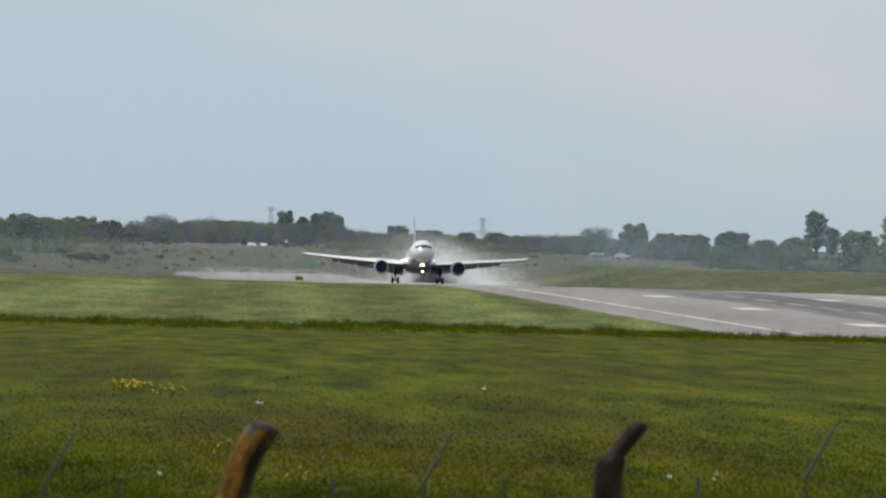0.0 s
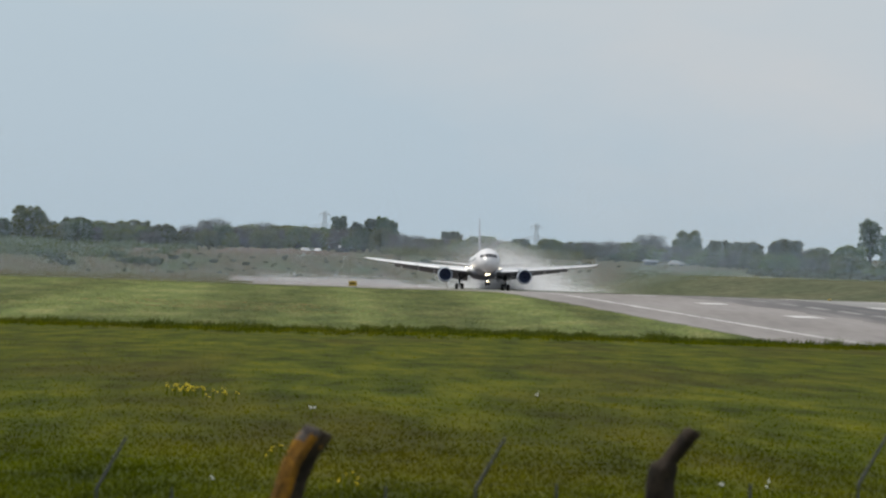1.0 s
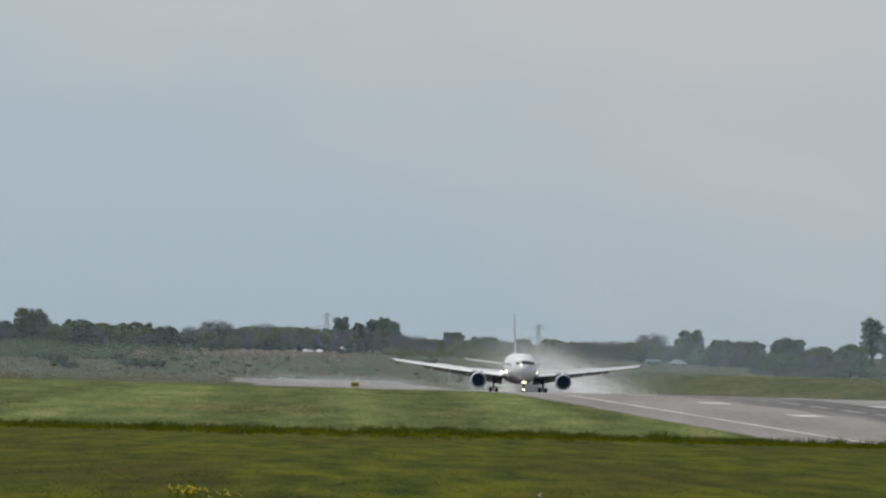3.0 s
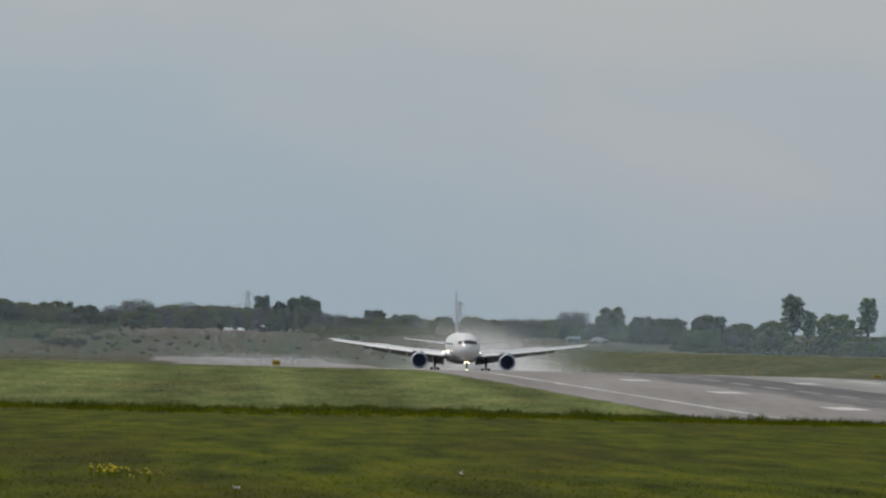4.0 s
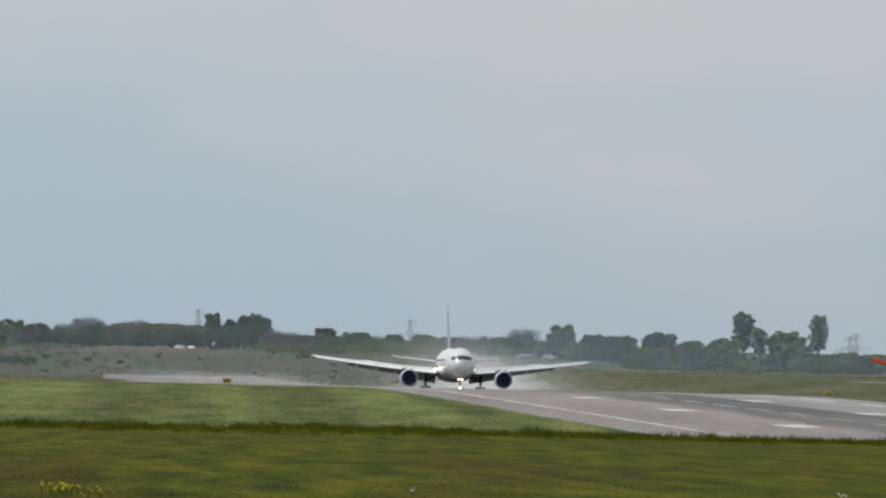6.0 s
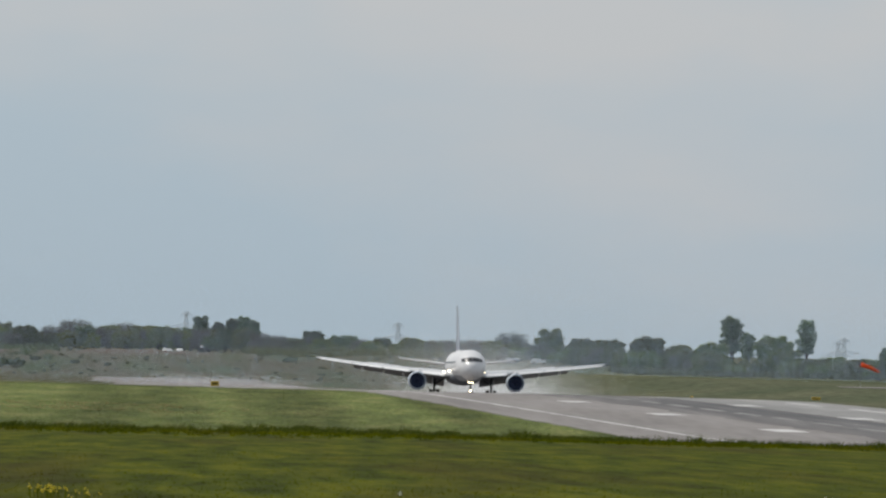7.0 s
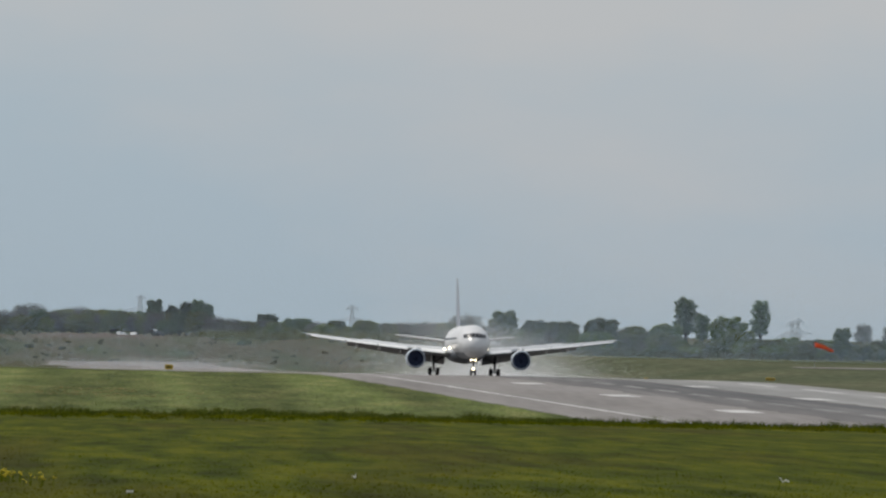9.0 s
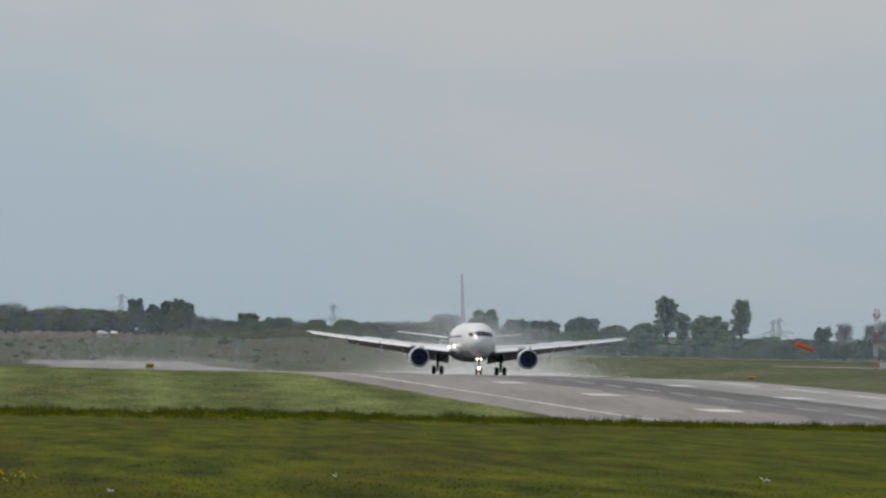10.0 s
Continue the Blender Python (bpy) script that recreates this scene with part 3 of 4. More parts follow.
        tube(bm, (0, -0.15, 2.0), (0, -0.25, 3.7), 0.27, n=12)
        tube(bm, (0, -0.72, 0.57), (0, 0.72, 0.57), 0.14, n=10)
        tube(bm, (0, -0.1, 1.9), (-side * 1.9, 0.1, 3.3), 0.14)
        tube(bm, (0, -0.05, 1.0), (0, 0.45, 1.7), 0.06)
        tube(bm, (0, 0.45, 1.7), (0, 0.0, 2.3), 0.06)
        for y in (-0.71, 0.71):
            tube(bm, (-0.6, y, 0.57), (0.6, y, 0.57), 0.07)
        part("strut", bm, "steel", gear, "grey steel strut")
        bm = bmesh.new()
        box(bm, side * 0.32, side * 0.38, -1.0, 0.8, 1.6, 3.6)
        part("gear_door", bm, "white_paint", gear)
        for y in (-0.71, 0.71):
            for x in (-0.57, 0.57):
                wheel_part(gear, x, y, 0.6, 0.24)
        bm = bmesh.new()
        box(bm, -side * 2.0, -side * 3.6 + side * 0.0, -2.0, 1.6, 1.5, 1.58, Matrix.Rotation(side * radians(18), 4, "Y"))
        part("bay_door", bm, "belly", gear)
        # landing lights in the wing root
        if side == -1:
            for dx, dz in ((-3.55, 4.0), (-2.75, 4.2)):
                b = bmesh.new()
                bmesh.ops.create_uvsphere(b, u_segments=10, v_segments=6, radius=0.16, matrix=Matrix.Translation((dx, -8.35, dz)) @ Matrix.Diagonal((1, 0.5, 1, 1)))
                part("landing_light", b, "lamp", jet, "lit warm landing light")
        else:
            b = bmesh.new()
            bmesh.ops.create_uvsphere(b, u_segments=10, v_segments=6, radius=0.10, matrix=Matrix.Translation((3.1, -8.2, 4.05)) @ Matrix.Diagonal((1, 0.5, 1, 1)))
            part("landing_light", b, "lamp", jet, "lit warm landing light")
    # spoilers stay separate so that they can lift
    made = []
    for side in (-1, 1):
        for s0, s1 in ((4.2, 7.0), (10.2, 12.6), (12.7, 15.4)):
            bm = bmesh.new()
            le0, c0, z0 = wing_line(s0)
            le1, c1, z1 = wing_line(s1)
            secs = []
            for s, le, c, z in ((s0, le0, c0, z0), (s1, le1, c1, z1)):
                oy, oz = le0 + c0 * 0.66, z0 + 0.28
                y, up = le + c * 0.66 - oy, z + 0.28 - oz - (0.12 if s == s1 else 0)
                secs.append([(side * (s - s0), y, up), (side * (s - s0), y + 1.1, up - 0.04), (side * (s - s0), y + 1.1, up - 0.10), (side * (s - s0), y, up - 0.10)])
            rings(bm, secs)
            sp = part("spoiler", bm, "wing_grey", jet, "raised spoiler panel")
            made.append((sp, Vector((side * s0, le0 + c0 * 0.66, z0 + 0.28)), Vector((side * (s1 - s0), le1 + c1 * 0.66 - le0 - c0 * 0.66, z1 - z0 - 0.12)).normalized() * side))
    # fin
    bm = bmesh.new()
    secs = []
    for k in (0, 0.08, 0.3, 0.6, 0.9, 0.985, 1.0):
        z = 7.1 + k * 8.1
        le = 12.6 + k * 9.2 - (1.8 * (0.08 - k) / 0.08 if k < 0.08 else 0)
        te = 22.6 + k * 2.6
        q = 0.6 if k == 1.0 else 1
        secs.append([(h * 1.15 * q, le + a, z) for a, h in airfoil(te - le, 0.034)])
    rings(bm, secs)
    fin = part("fin", bm, "white_paint", jet, "white fin with a blue-grey upper part", smooth=True)
    fin.data.materials.append(M["fin_blue"])
    for p in fin.data.polygons:
        if p.center.z > 8.3:
            p.material_index = 1
    # nose gear
    ng = thing_part("nose_gear", jet, (0, -22.8, 0))
    bm = bmesh.new()
    tube(bm, (0, 0, 0.47), (0, -0.15, 1.5), 0.09, n=10)
    tube(bm, (0, -0.15, 1.4), (0, -0.25, 3.0), 0.13, n=10)
    tube(bm, (-0.35, 0, 0.47), (0.35, 0, 0.47), 0.06)
    tube(bm, (0, -0.15, 1.5), (0, 1.3, 2.7), 0.07)
    part("strut", bm, "steel", ng, "grey steel strut")
    for x in (-0.3, 0.3):
        wheel_part(ng, x, 0, 0.47, 0.15)
    for x in (-0.42, 0.42):
        bm = bmesh.new()
        box(bm, x - 0.03, x + 0.03, -0.2, 1.4, 1.9, 2.75)
        part("gear_door", bm, "white_paint", ng)
    for x, z, r in ((-0.26, 2.35, 0.16), (0.26, 2.35, 0.16), (0.0, 0.95, 0.17)):
        b = bmesh.new()
        bmesh.ops.create_uvsphere(b, u_segments=10, v_segments=6, radius=r, matrix=Matrix.Translation((x, -0.45, z)) @ Matrix.Diagonal((1, 0.5, 1, 1)))
        part("taxi_light", b, "lamp", ng, "lit warm nose gear light")
    return jet, made, [o for o in jet.children if o.name.startswith("main_gear")]


def thing_part(name, parent, at):
    """A gear leg: its beam is the mesh that carries the strut and wheels."""
    bm = bmesh.new()
    tube(bm, (-0.2, 0, 3.4), (0.2, 0, 3.4), 0.15)
    o = part(name, bm, "steel", parent)
    o.location = at
    return o


def wheel_part(parent, x, y, r, half):
    bm = bmesh.new()
    lathe(bm, [(-half, r * 0.55), (-half, r * 0.86), (-half * 0.7, r * 0.97), (0, r), (half * 0.7, r * 0.97), (half, r * 0.86), (half, r * 0.55)], (x, y, r), 20, "X", True)
    bmesh.ops.recalc_face_normals(bm, faces=bm.faces)
    return part("wheel", bm, "tyre", parent, "black tyre", smooth=False)


airliner, spoilers, main_gear = build_aircraft()


# ---- spray thrown up behind the wheels and engines ----
def spray(name, count, seed, shape, size, label):
    """A cloud of separate drops and mist clots, denser near the runway."""
    rnd = random.Random(seed)
    verts, faces = [], []
    for _ in range(count):
        x, y, z = shape(rnd)
        s = size * rnd.uniform(0.5, 1.3)
        k = len(verts)
        u = Vector((rnd.gauss(0, 1), rnd.gauss(0, 1), rnd.gauss(0, 1))).normalized() * s
        w = u.cross(Vector((rnd.gauss(0, 1), rnd.gauss(0, 1), rnd.gauss(0, 1)))).normalized() * s
        c = Vector((x, y, z))
        verts += [c + u, c - u * 0.5 + w * 0.87, c - u * 0.5 - w * 0.87]
        faces.append((k, k + 1, k + 2))
    return tagged(new(name, cloud_mesh(name, verts, faces, "spray")), label, "spray", kind="stuff")


def plume_shape(half, start, length, top, core=0.5, drift=0.12, tight=0.0):
    def put(r):
        a = r.random() ** 1.7
        y = start + a * length
        spread = half * (0.45 + 0.55 * math.sqrt(a))
        x = r.gauss(drift, 1) * spread * core
        z = 0.15 + top * (0.3 + 0.7 * math.sqrt(a)) * r.random() ** 1.9 * math.exp(-0.45 * (x / spread) ** 2)
        if r.random() < tight:
            x, y, z = x * 0.55, start * 0.6 + (y - start) * 0.35, z * 0.5
        return x, y, max(0.15, z)
    return put


burst = spray("spray_cloud", 340000, 11, plume_shape(14, 3, 80, 12.0, 0.45, 1.3, 0.35), 0.040, "dense white burst of water spray behind the wheels")
trail = spray("spray_cloud", 250000, 12, plume_shape(27, 14, 210, 13.5, 0.42, 1.15), 0.032, "thin white mist trailing behind the aircraft")
veil = spray("spray_cloud", 7000, 13, lambda r: (r.uniform(-34, 2), r.uniform(-230, 170), 0.1 + 0.9 * r.random() ** 2.2), 0.06, "low pale mist hanging over the wet far runway")


def haze_bank(count, seed, x0, x1, y0, y1, floor, size, depth):
    """Distance haze imitated by single pale drops over the far field, thinning with height."""
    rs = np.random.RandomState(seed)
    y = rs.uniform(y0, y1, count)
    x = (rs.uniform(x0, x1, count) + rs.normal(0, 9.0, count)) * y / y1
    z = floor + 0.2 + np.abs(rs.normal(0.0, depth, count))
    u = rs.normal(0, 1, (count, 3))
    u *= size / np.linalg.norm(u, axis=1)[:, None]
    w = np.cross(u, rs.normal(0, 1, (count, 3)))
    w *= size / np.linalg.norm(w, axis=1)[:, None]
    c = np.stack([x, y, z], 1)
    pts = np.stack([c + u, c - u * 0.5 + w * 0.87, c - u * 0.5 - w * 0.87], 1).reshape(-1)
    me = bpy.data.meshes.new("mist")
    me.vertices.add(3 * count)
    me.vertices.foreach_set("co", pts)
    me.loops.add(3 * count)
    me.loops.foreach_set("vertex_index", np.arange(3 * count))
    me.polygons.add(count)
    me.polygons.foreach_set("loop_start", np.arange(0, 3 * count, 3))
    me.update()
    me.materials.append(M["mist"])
    return tagged(new("mist", me), "blue-grey specks standing in for distance haze over the far field", "mist", kind="stuff")


# added specks that fade the far trees as distance haze would
haze_bank(620000, 61, -125, 95, 2500, 2860, -8.0, 0.0495, 20.0)
haze_bank(380000, 62, 66, 185, 2290, 2420, -1.6, 0.045, 13.0)


# ---- trees ----
def leaf_cloud(rnd, blobs, count, size):
    verts, faces = [], []
    weights = [b[3] ** 2 for b in blobs]
    for _ in range(count):
        bx, by, bz, br, bh = rnd.choices(blobs, weights)[0]
        d = Vector((rnd.gauss(0, 1), rnd.gauss(0, 1), rnd.gauss(0, 1))).normalized()
        k = rnd.random() ** 0.24
        c = Vector((bx + d.x * br * k, by + d.y * br * k, bz + d.z * bh * k))
        s = size * rnd.uniform(0.6, 1.4)
        face = (d + Vector((rnd.gauss(0, 0.35), rnd.gauss(0, 0.35), 0.25 + rnd.gauss(0, 0.35)))).normalized()
        u = face.cross(Vector((rnd.gauss(0, 1), rnd.gauss(0, 1), rnd.gauss(0, 1)))).normalized()
        w = face.cross(u)
        i = len(verts)
        up = u.cross(w) * s * 0.3
        verts += [c + u * s, c + w * s * 0.7 + up, c - u * s, c - w * s * 0.7 + up]
        faces += [(i, i + 1, i + 2), (i, i + 2, i + 3)]
    return verts, faces


def tree_model(name, kind, seed):
    """A tree ten metres tall: trunk with limbs, and a crown of leaf sprays in uneven clumps."""
    rnd = random.Random(seed)
    ob = thing(name, "", "tree")
    bm = bmesh.new()
    blobs = []
    if kind == "conifer":
        tube(bm, (0, 0, -1), (0, 0, 9.6), 0.22, 0.03)
        for k in range(16):
            z = 0.8 + k * 0.57
            r = 1.75 * (1 - z / 10.2)
            for q in range(5):
                a = q * 1.256 + k * 0.7
                blobs.append((math.cos(a) * r * 0.6, math.sin(a) * r * 0.6, z, max(0.25, r * 0.5), 0.3))
                tube(bm, (0, 0, z), (math.cos(a) * r, math.sin(a) * r, z - 0.2), 0.04, 0.01, 4)
        verts, faces = leaf_cloud(rnd, blobs, 1500, 0.22)
        mat = "leaf_dark"
    else:
        tall = kind in ("poplar", "ash")
        lean = rnd.uniform(-0.3, 0.3)
        base = 2.6 if tall else 1.2
        tube(bm, (0, 0, -1.5), (lean * 0.4, 0, base + 1.5), 0.30, 0.22)
        tube(bm, (lean * 0.4, 0, base + 1.4), (lean, 0, 8.6), 0.22, 0.05)
        n = {"poplar": 40, "ash": 38, "oak": 62, "bare": 34}.get(kind, 58)
        for k in range(n):
            a = k * 2.4 + rnd.uniform(-0.4, 0.4)
            f = rnd.random()
            if kind == "poplar":
                z = 2.0 + 7.2 * (k + f) / n
                r = 1.5 * math.sin(math.pi * min(0.97, (z - 0.6) / 10.2)) * rnd.uniform(0.3, 0.9)
                br, bh = rnd.uniform(0.36, 0.66), rnd.uniform(0.5, 0.9)
            elif kind == "ash":
                z = 3.4 + 5.8 * (k + f) / n
                r = 1.75 * math.sin(math.pi * min(0.95, (z - 2.4) / 8.0)) * rnd.uniform(0.35, 0.9)
                br, bh = rnd.uniform(0.38, 0.74), rnd.uniform(0.4, 0.7)
            else:
                z = 1.6 + 7.0 * (k + f) / n
                r = 4.4 * math.sqrt(max(0.05, 1 - ((z - 3.6) / 6.3) ** 2)) * (0.2 + 0.72 * math.sqrt(rnd.random()))
                br, bh = (rnd.uniform(0.65, 1.25), rnd.uniform(0.55, 1.0)) if kind != "bare" else (rnd.uniform(1.3, 2.0), rnd.uniform(1.1, 1.6))
            c = (lean + math.cos(a) * r, math.sin(a) * r, z, br, bh)
            blobs.append(c)
            z0 = max(base, z - 1.0 - r * 0.5)
            mid = Vector((lean * 0.7 + math.cos(a) * r * 0.5, math.sin(a) * r * 0.5, (z0 + z) / 2 + 0.3))
            tube(bm, (lean * 0.6, 0, z0), mid, 0.11, 0.08, 5)
            tube(bm, mid, c[:3], 0.08, 0.03, 5)
            for _ in range(5 if kind == "bare" else 2):
                e = Vector(c[:3]) + Vector((rnd.gauss(0, br * 0.6), rnd.gauss(0, br * 0.6), rnd.uniform(-0.2, bh)))
                tube(bm, c[:3], e, 0.035, 0.012, 4)
        count = {"poplar": 6000, "ash": 3000, "bare": 5200}.get(kind, 9500)
        size = {"poplar": 0.19, "ash": 0.15, "bare": 0.16}.get(kind, 0.22)
        verts, faces = leaf_cloud(rnd, blobs, count, size)
        mat = {"oak": "leaf_oak", "dark": "leaf_dark", "poplar": "leaf_dark", "ash": "leaf_dark", "bare": "twig"}.get(kind, "leaf_green")
    part("trunk", bm, "bark", ob, "grey-brown trunk and limbs")
    crown = new("crown", cloud_mesh("crown", verts, faces, mat))
    crown.parent = ob
    return ob


TREE_LABEL = {
    "dark": "dark green broadleaf tree in the hedgerow", "green": "mid-green broadleaf tree in the treeline", "conifer": "small pointed dark conifer",
    "bare": "hazy grey tree barely in leaf", "poplar": "tall upright dark green tree in a clump", "oak": "broad rounded oak in fresh leaf", "ash": "tall slender tree with an open crown",
}
SPAN = {"conifer": 3.4, "poplar": 4.0, "ash": 3.7}
MODELS = {}
for _k in TREE_LABEL:
    MODELS[_k] = [tree_model("conifer" if _k == "conifer" else "tree", _k, 20 + 7 * v + len(_k)) for v in range(2 if _k in ("conifer", "bare", "poplar") else 3)]
USED = {}


def plant(kind, x, y, top, width, root=None):
    """Put a tree with its tip at height top and its crown about width across."""
    z = ground_z(x, y) if root is None else root
    h = max(2.5, top - z) / 9.3
    w = width / SPAN.get(kind, 10.2)
    rnd = random.Random(int(x * 13 + y))
    pick = rnd.randrange(len(MODELS[kind]))
    src = MODELS[kind][pick]
    m = pose(x, y, z, 0, 0, rnd.uniform(0, 360)) @ Matrix.Diagonal((w, w, h, 1))
    if (kind, pick) not in USED:
        USED[(kind, pick)] = True
        src.matrix_basis = m
        tagged(src, TREE_LABEL[kind], "tree", "trees along the airfield boundary")
        return src
    ob = copy_thing(src, Matrix())
    ob.matrix_basis = m
    return ob


LEFT_ROW = [
    ("dark", -90.0, 3420, 5.9, 12.7),
    ("dark", -95.7, 3400, 4.0, 10.1),
    ("green", -82.9, 3450, 4.8, 11.7),
    ("green", -69.4, 3430, 5.5, 13.1),
    ("dark", -59.2, 3420, 3.6, 7.2),
    ("conifer", -52.8, 3420, 3.2, 3.3),
    ("bare", -45.8, 3500, 6.4, 13.3),
    ("green", -35.0, 3440, 5.1, 13.1),
    ("green", -24.0, 3430, 5.4, 14.5),
    ("bare", -30.1, 3500, 5.7, 13.3),
    ("green", -14.9, 3430, 4.9, 12.3),
    ("poplar", -5.0, 3400, 8.2, 8.4),
    ("dark", -9.8, 3410, 4.8, 10.8),
    ("poplar", 0.8, 3420, 6.7, 5.6),
    ("poplar", 3.2, 3425, 5.4, 6.0),
    ("poplar", 5.3, 3410, 7.7, 6.5),
]
LEFT_ROW_2 = [
    ("poplar", 8.9, 3400, 8.4, 6.5),
    ("poplar", 12.2, 3410, 7.5, 5.1),
    ("green", 21.0, 3500, 2.1, 11.9),
    ("dark", 32.2, 3500, 5.0, 9.3),
    ("green", 27.6, 3520, 2.3, 11.2),
    ("dark", 42.2, 3500, 3.8, 12.6),
    ("green", 37.9, 3520, 2.1, 10.4),
    ("green", 50.3, 3540, 1.5, 12.0),
    ("green", 56.8, 3540, 0.1, 12.0),
    ("conifer", 64.1, 3450, 1.8, 2.9),
    ("conifer", 82.5, 3450, 3.2, 2.9),
    ("dark", 77.5, 3500, 2.4, 11.1),
    ("green", 72.4, 3520, 0.7, 8.9),
    ("green", 62.7, 3520, -0.2, 8.9),
]
RIGHT_ROW = [
    ("bare", 88.9, 3200, 6.3, 11.2),
    ("green", 81.7, 3150, 4.1, 8.7),
    ("oak", 93.6, 3000, 7.9, 10.5),
    ("green", 102.9, 3000, 5.6, 9.5),
    ("green", 108.5, 2950, 5.5, 11.9),
    ("oak", 109.7, 2700, 6.7, 11.4),
    ("oak", 104.1, 2600, 3.4, 11.0),
    ("green", 119.3, 2750, 4.8, 9.9),
    ("oak", 123.8, 2650, 5.7, 10.7),
    ("green", 117.9, 2550, 3.6, 9.7),
    ("ash", 130.7, 2700, 12.0, 6.6),
    ("ash", 135.8, 2720, 8.1, 4.6),
    ("oak", 141.8, 2700, 7.9, 11.4),
]
RIGHT_ROW_2 = [
    ("ash", 149.5, 2700, 11.8, 5.7),
    ("oak", 133.3, 2500, 4.7, 10.1),
    ("oak", 143.7, 2480, 3.5, 9.4),
    ("green", 139.2, 2470, 2.9, 8.9),
    ("green", 147.8, 2450, 3.2, 8.8),
    ("dark", 152.5, 2420, 6.1, 5.6),
    ("oak", 151.1, 2430, 3.2, 8.7),
    ("green", 157.5, 2420, 2.5, 8.7),
    ("green", 162.6, 2430, 3.4, 7.7),
    ("green", 126.3, 2500, 2.2, 9.5),
]
FAR_LEFT = [
    ("oak", -102.0, 3350, 9.2, 12.8),
    ("dark", -110.8, 3350, 4.9, 9.2),
    ("dark", -85.5, 3300, 5.4, 11.5),
    ("green", -118.8, 3350, 6.1, 12.8),
    ("green", -95.4, 3340, 3.5, 10.6),
]
for rows in (LEFT_ROW, LEFT_ROW_2, RIGHT_ROW, RIGHT_ROW_2, FAR_LEFT):
    for kind, x, y, top, width in rows:
        plant(kind, x, y, top, width * 1.08)
# lower growth that fills the hedges between the trees
_r = random.Random(77)
for k in range(110):
    x = -135 + 230 * k / 110 + _r.uniform(-2, 2)
    y = 3380 + _r.uniform(-20, 40)
    plant(_r.choice(("green", "dark", "green", "bare")), x, y, ground_z(x, y) + _r.uniform(4.6, 8.2) - (2.2 if x > 15 else 0), _r.uniform(7, 11))
for k in range(56):
    x = 78 + 46 * k / 56 + _r.uniform(-1, 1)
    y = 3020 - 400 * k / 56 + _r.uniform(-20, 20)
    plant(_r.choice(("green", "oak", "green", "bare")), x, y, ground_z(x, y) + _r.uniform(2.6, 5.2), _r.uniform(6, 9))
for k in range(40):
    x = 116 + 62 * k / 40 + _r.uniform(-1, 1)
    y = 2520 - 130 * k / 40 + _r.uniform(-15, 15)
    plant(_r.choice(("green", "oak", "dark", "green")), x, y, ground_z(x, y) + _r.uniform(1.8, 4.0), _r.uniform(5, 9))
for k in range(16):
    x = 262 + 6.5 * k + _r.uniform(-2, 2)
    plant("bare", x, 4000 + _r.uniform(-30, 30), 6.2 + _r.uniform(-1.2, 1.0), _r.uniform(7, 10))
for kind in MODELS:
    for pick, src in enumerate(MODELS[kind]):
        if (kind, pick) not in USED:
            for o in list(src.children):
                bpy.data.objects.remove(o)
            bpy.data.objects.remove(src)


def scrub(name, count, seed, area, height, material, label):
    """Rough low bushes as one mass."""
    rnd = random.Random(seed)
    blobs_v, blobs_f = [], []
    for _ in range(count):
        x, y = area(rnd)
        z = ground_z(x, y)
        h = height * rnd.uniform(0.4, 1.2)
        r = h * rnd.uniform(0.9, 1.9)
        bl = [(x + rnd.uniform(-r, r) * 0.6, y + rnd.uniform(-r, r) * 0.6, z + h * rnd.uniform(0.2, 0.6), r * rnd.uniform(0.4, 0.7), h * 0.5) for _ in range(4)]
        v, f = leaf_cloud(rnd, bl, 85, 0.28)
        k = len(blobs_v)
        blobs_v += v
        blobs_f += [tuple(i + k for i in t) for t in f]
    return tagged(new(name, cloud_mesh(name, blobs_v, blobs_f, material)), label, "scrub", kind="stuff")


scrub("scrub", 260, 31, lambda r: (r.uniform(-150, 95), r.uniform(2900, 3330)), 0.5, "gorse", "low brown and green scrub covering the bank")
scrub("scrub", 330, 32, lambda r: (r.triangular(-150, -42, -110), r.uniform(3080, 3320)), 2.3, "leaf_dark", "dark green bushes on the bank")


def bush(x, y, width, height, seed, material="leaf_dark"):
    """A single rounded bush: short stems and a crown of uneven leaf clumps."""
    rnd = random.Random(seed)
    ob = thing("bush", "rounded dark green bush on the grassy bank", "bush", pose(x, y, ground_z(x, y)), "bushes on the bank")
    bm = bmesh.new()
    blobs = []
    for k in range(14):
        a = k * 2.4
        r = width * 0.42 * math.sqrt(rnd.random())
        top = height * (0.35 + 0.42 * rnd.random() * (1 - (r / width) ** 2))
        blobs.append((math.cos(a) * r, math.sin(a) * r, top, width * rnd.uniform(0.13, 0.2), height * rnd.uniform(0.16, 0.26)))
        tube(bm, (math.cos(a) * r * 0.2, math.sin(a) * r * 0.2, -0.3), (math.cos(a) * r, math.sin(a) * r, top), 0.06, 0.02, 5)
    part("stems", bm, "bark", ob)
    v, f = leaf_cloud(rnd, blobs, 1500, 0.26)
    crown = new("crown", cloud_mesh("crown", v, f, material))
    crown.parent = ob


for k, (x, y, width, height) in enumerate(((-68.1, 3065, 3.6, 2.6), (-60.6, 3010, 5.4, 2.9), (-56.0, 3012, 5.2, 3.1), (-79.4, 2975, 5.0, 2.0), (-51.9, 3085, 3.4, 1.5), (-64.5, 3030, 3.0, 1.6), (-74.0, 3110, 4.6, 2.4), (-83.5, 3010, 6.0, 3.0), (-88.5, 3050, 6.5, 3.4), (74.7, 3035, 4.4, 2.8), (-40.0, 3060, 2.6, 1.1), (-30.5, 3050, 2.2, 1.0), (22.0, 3140, 4.0, 1.8))):
    bush(x, y, width, height, 500 + k)
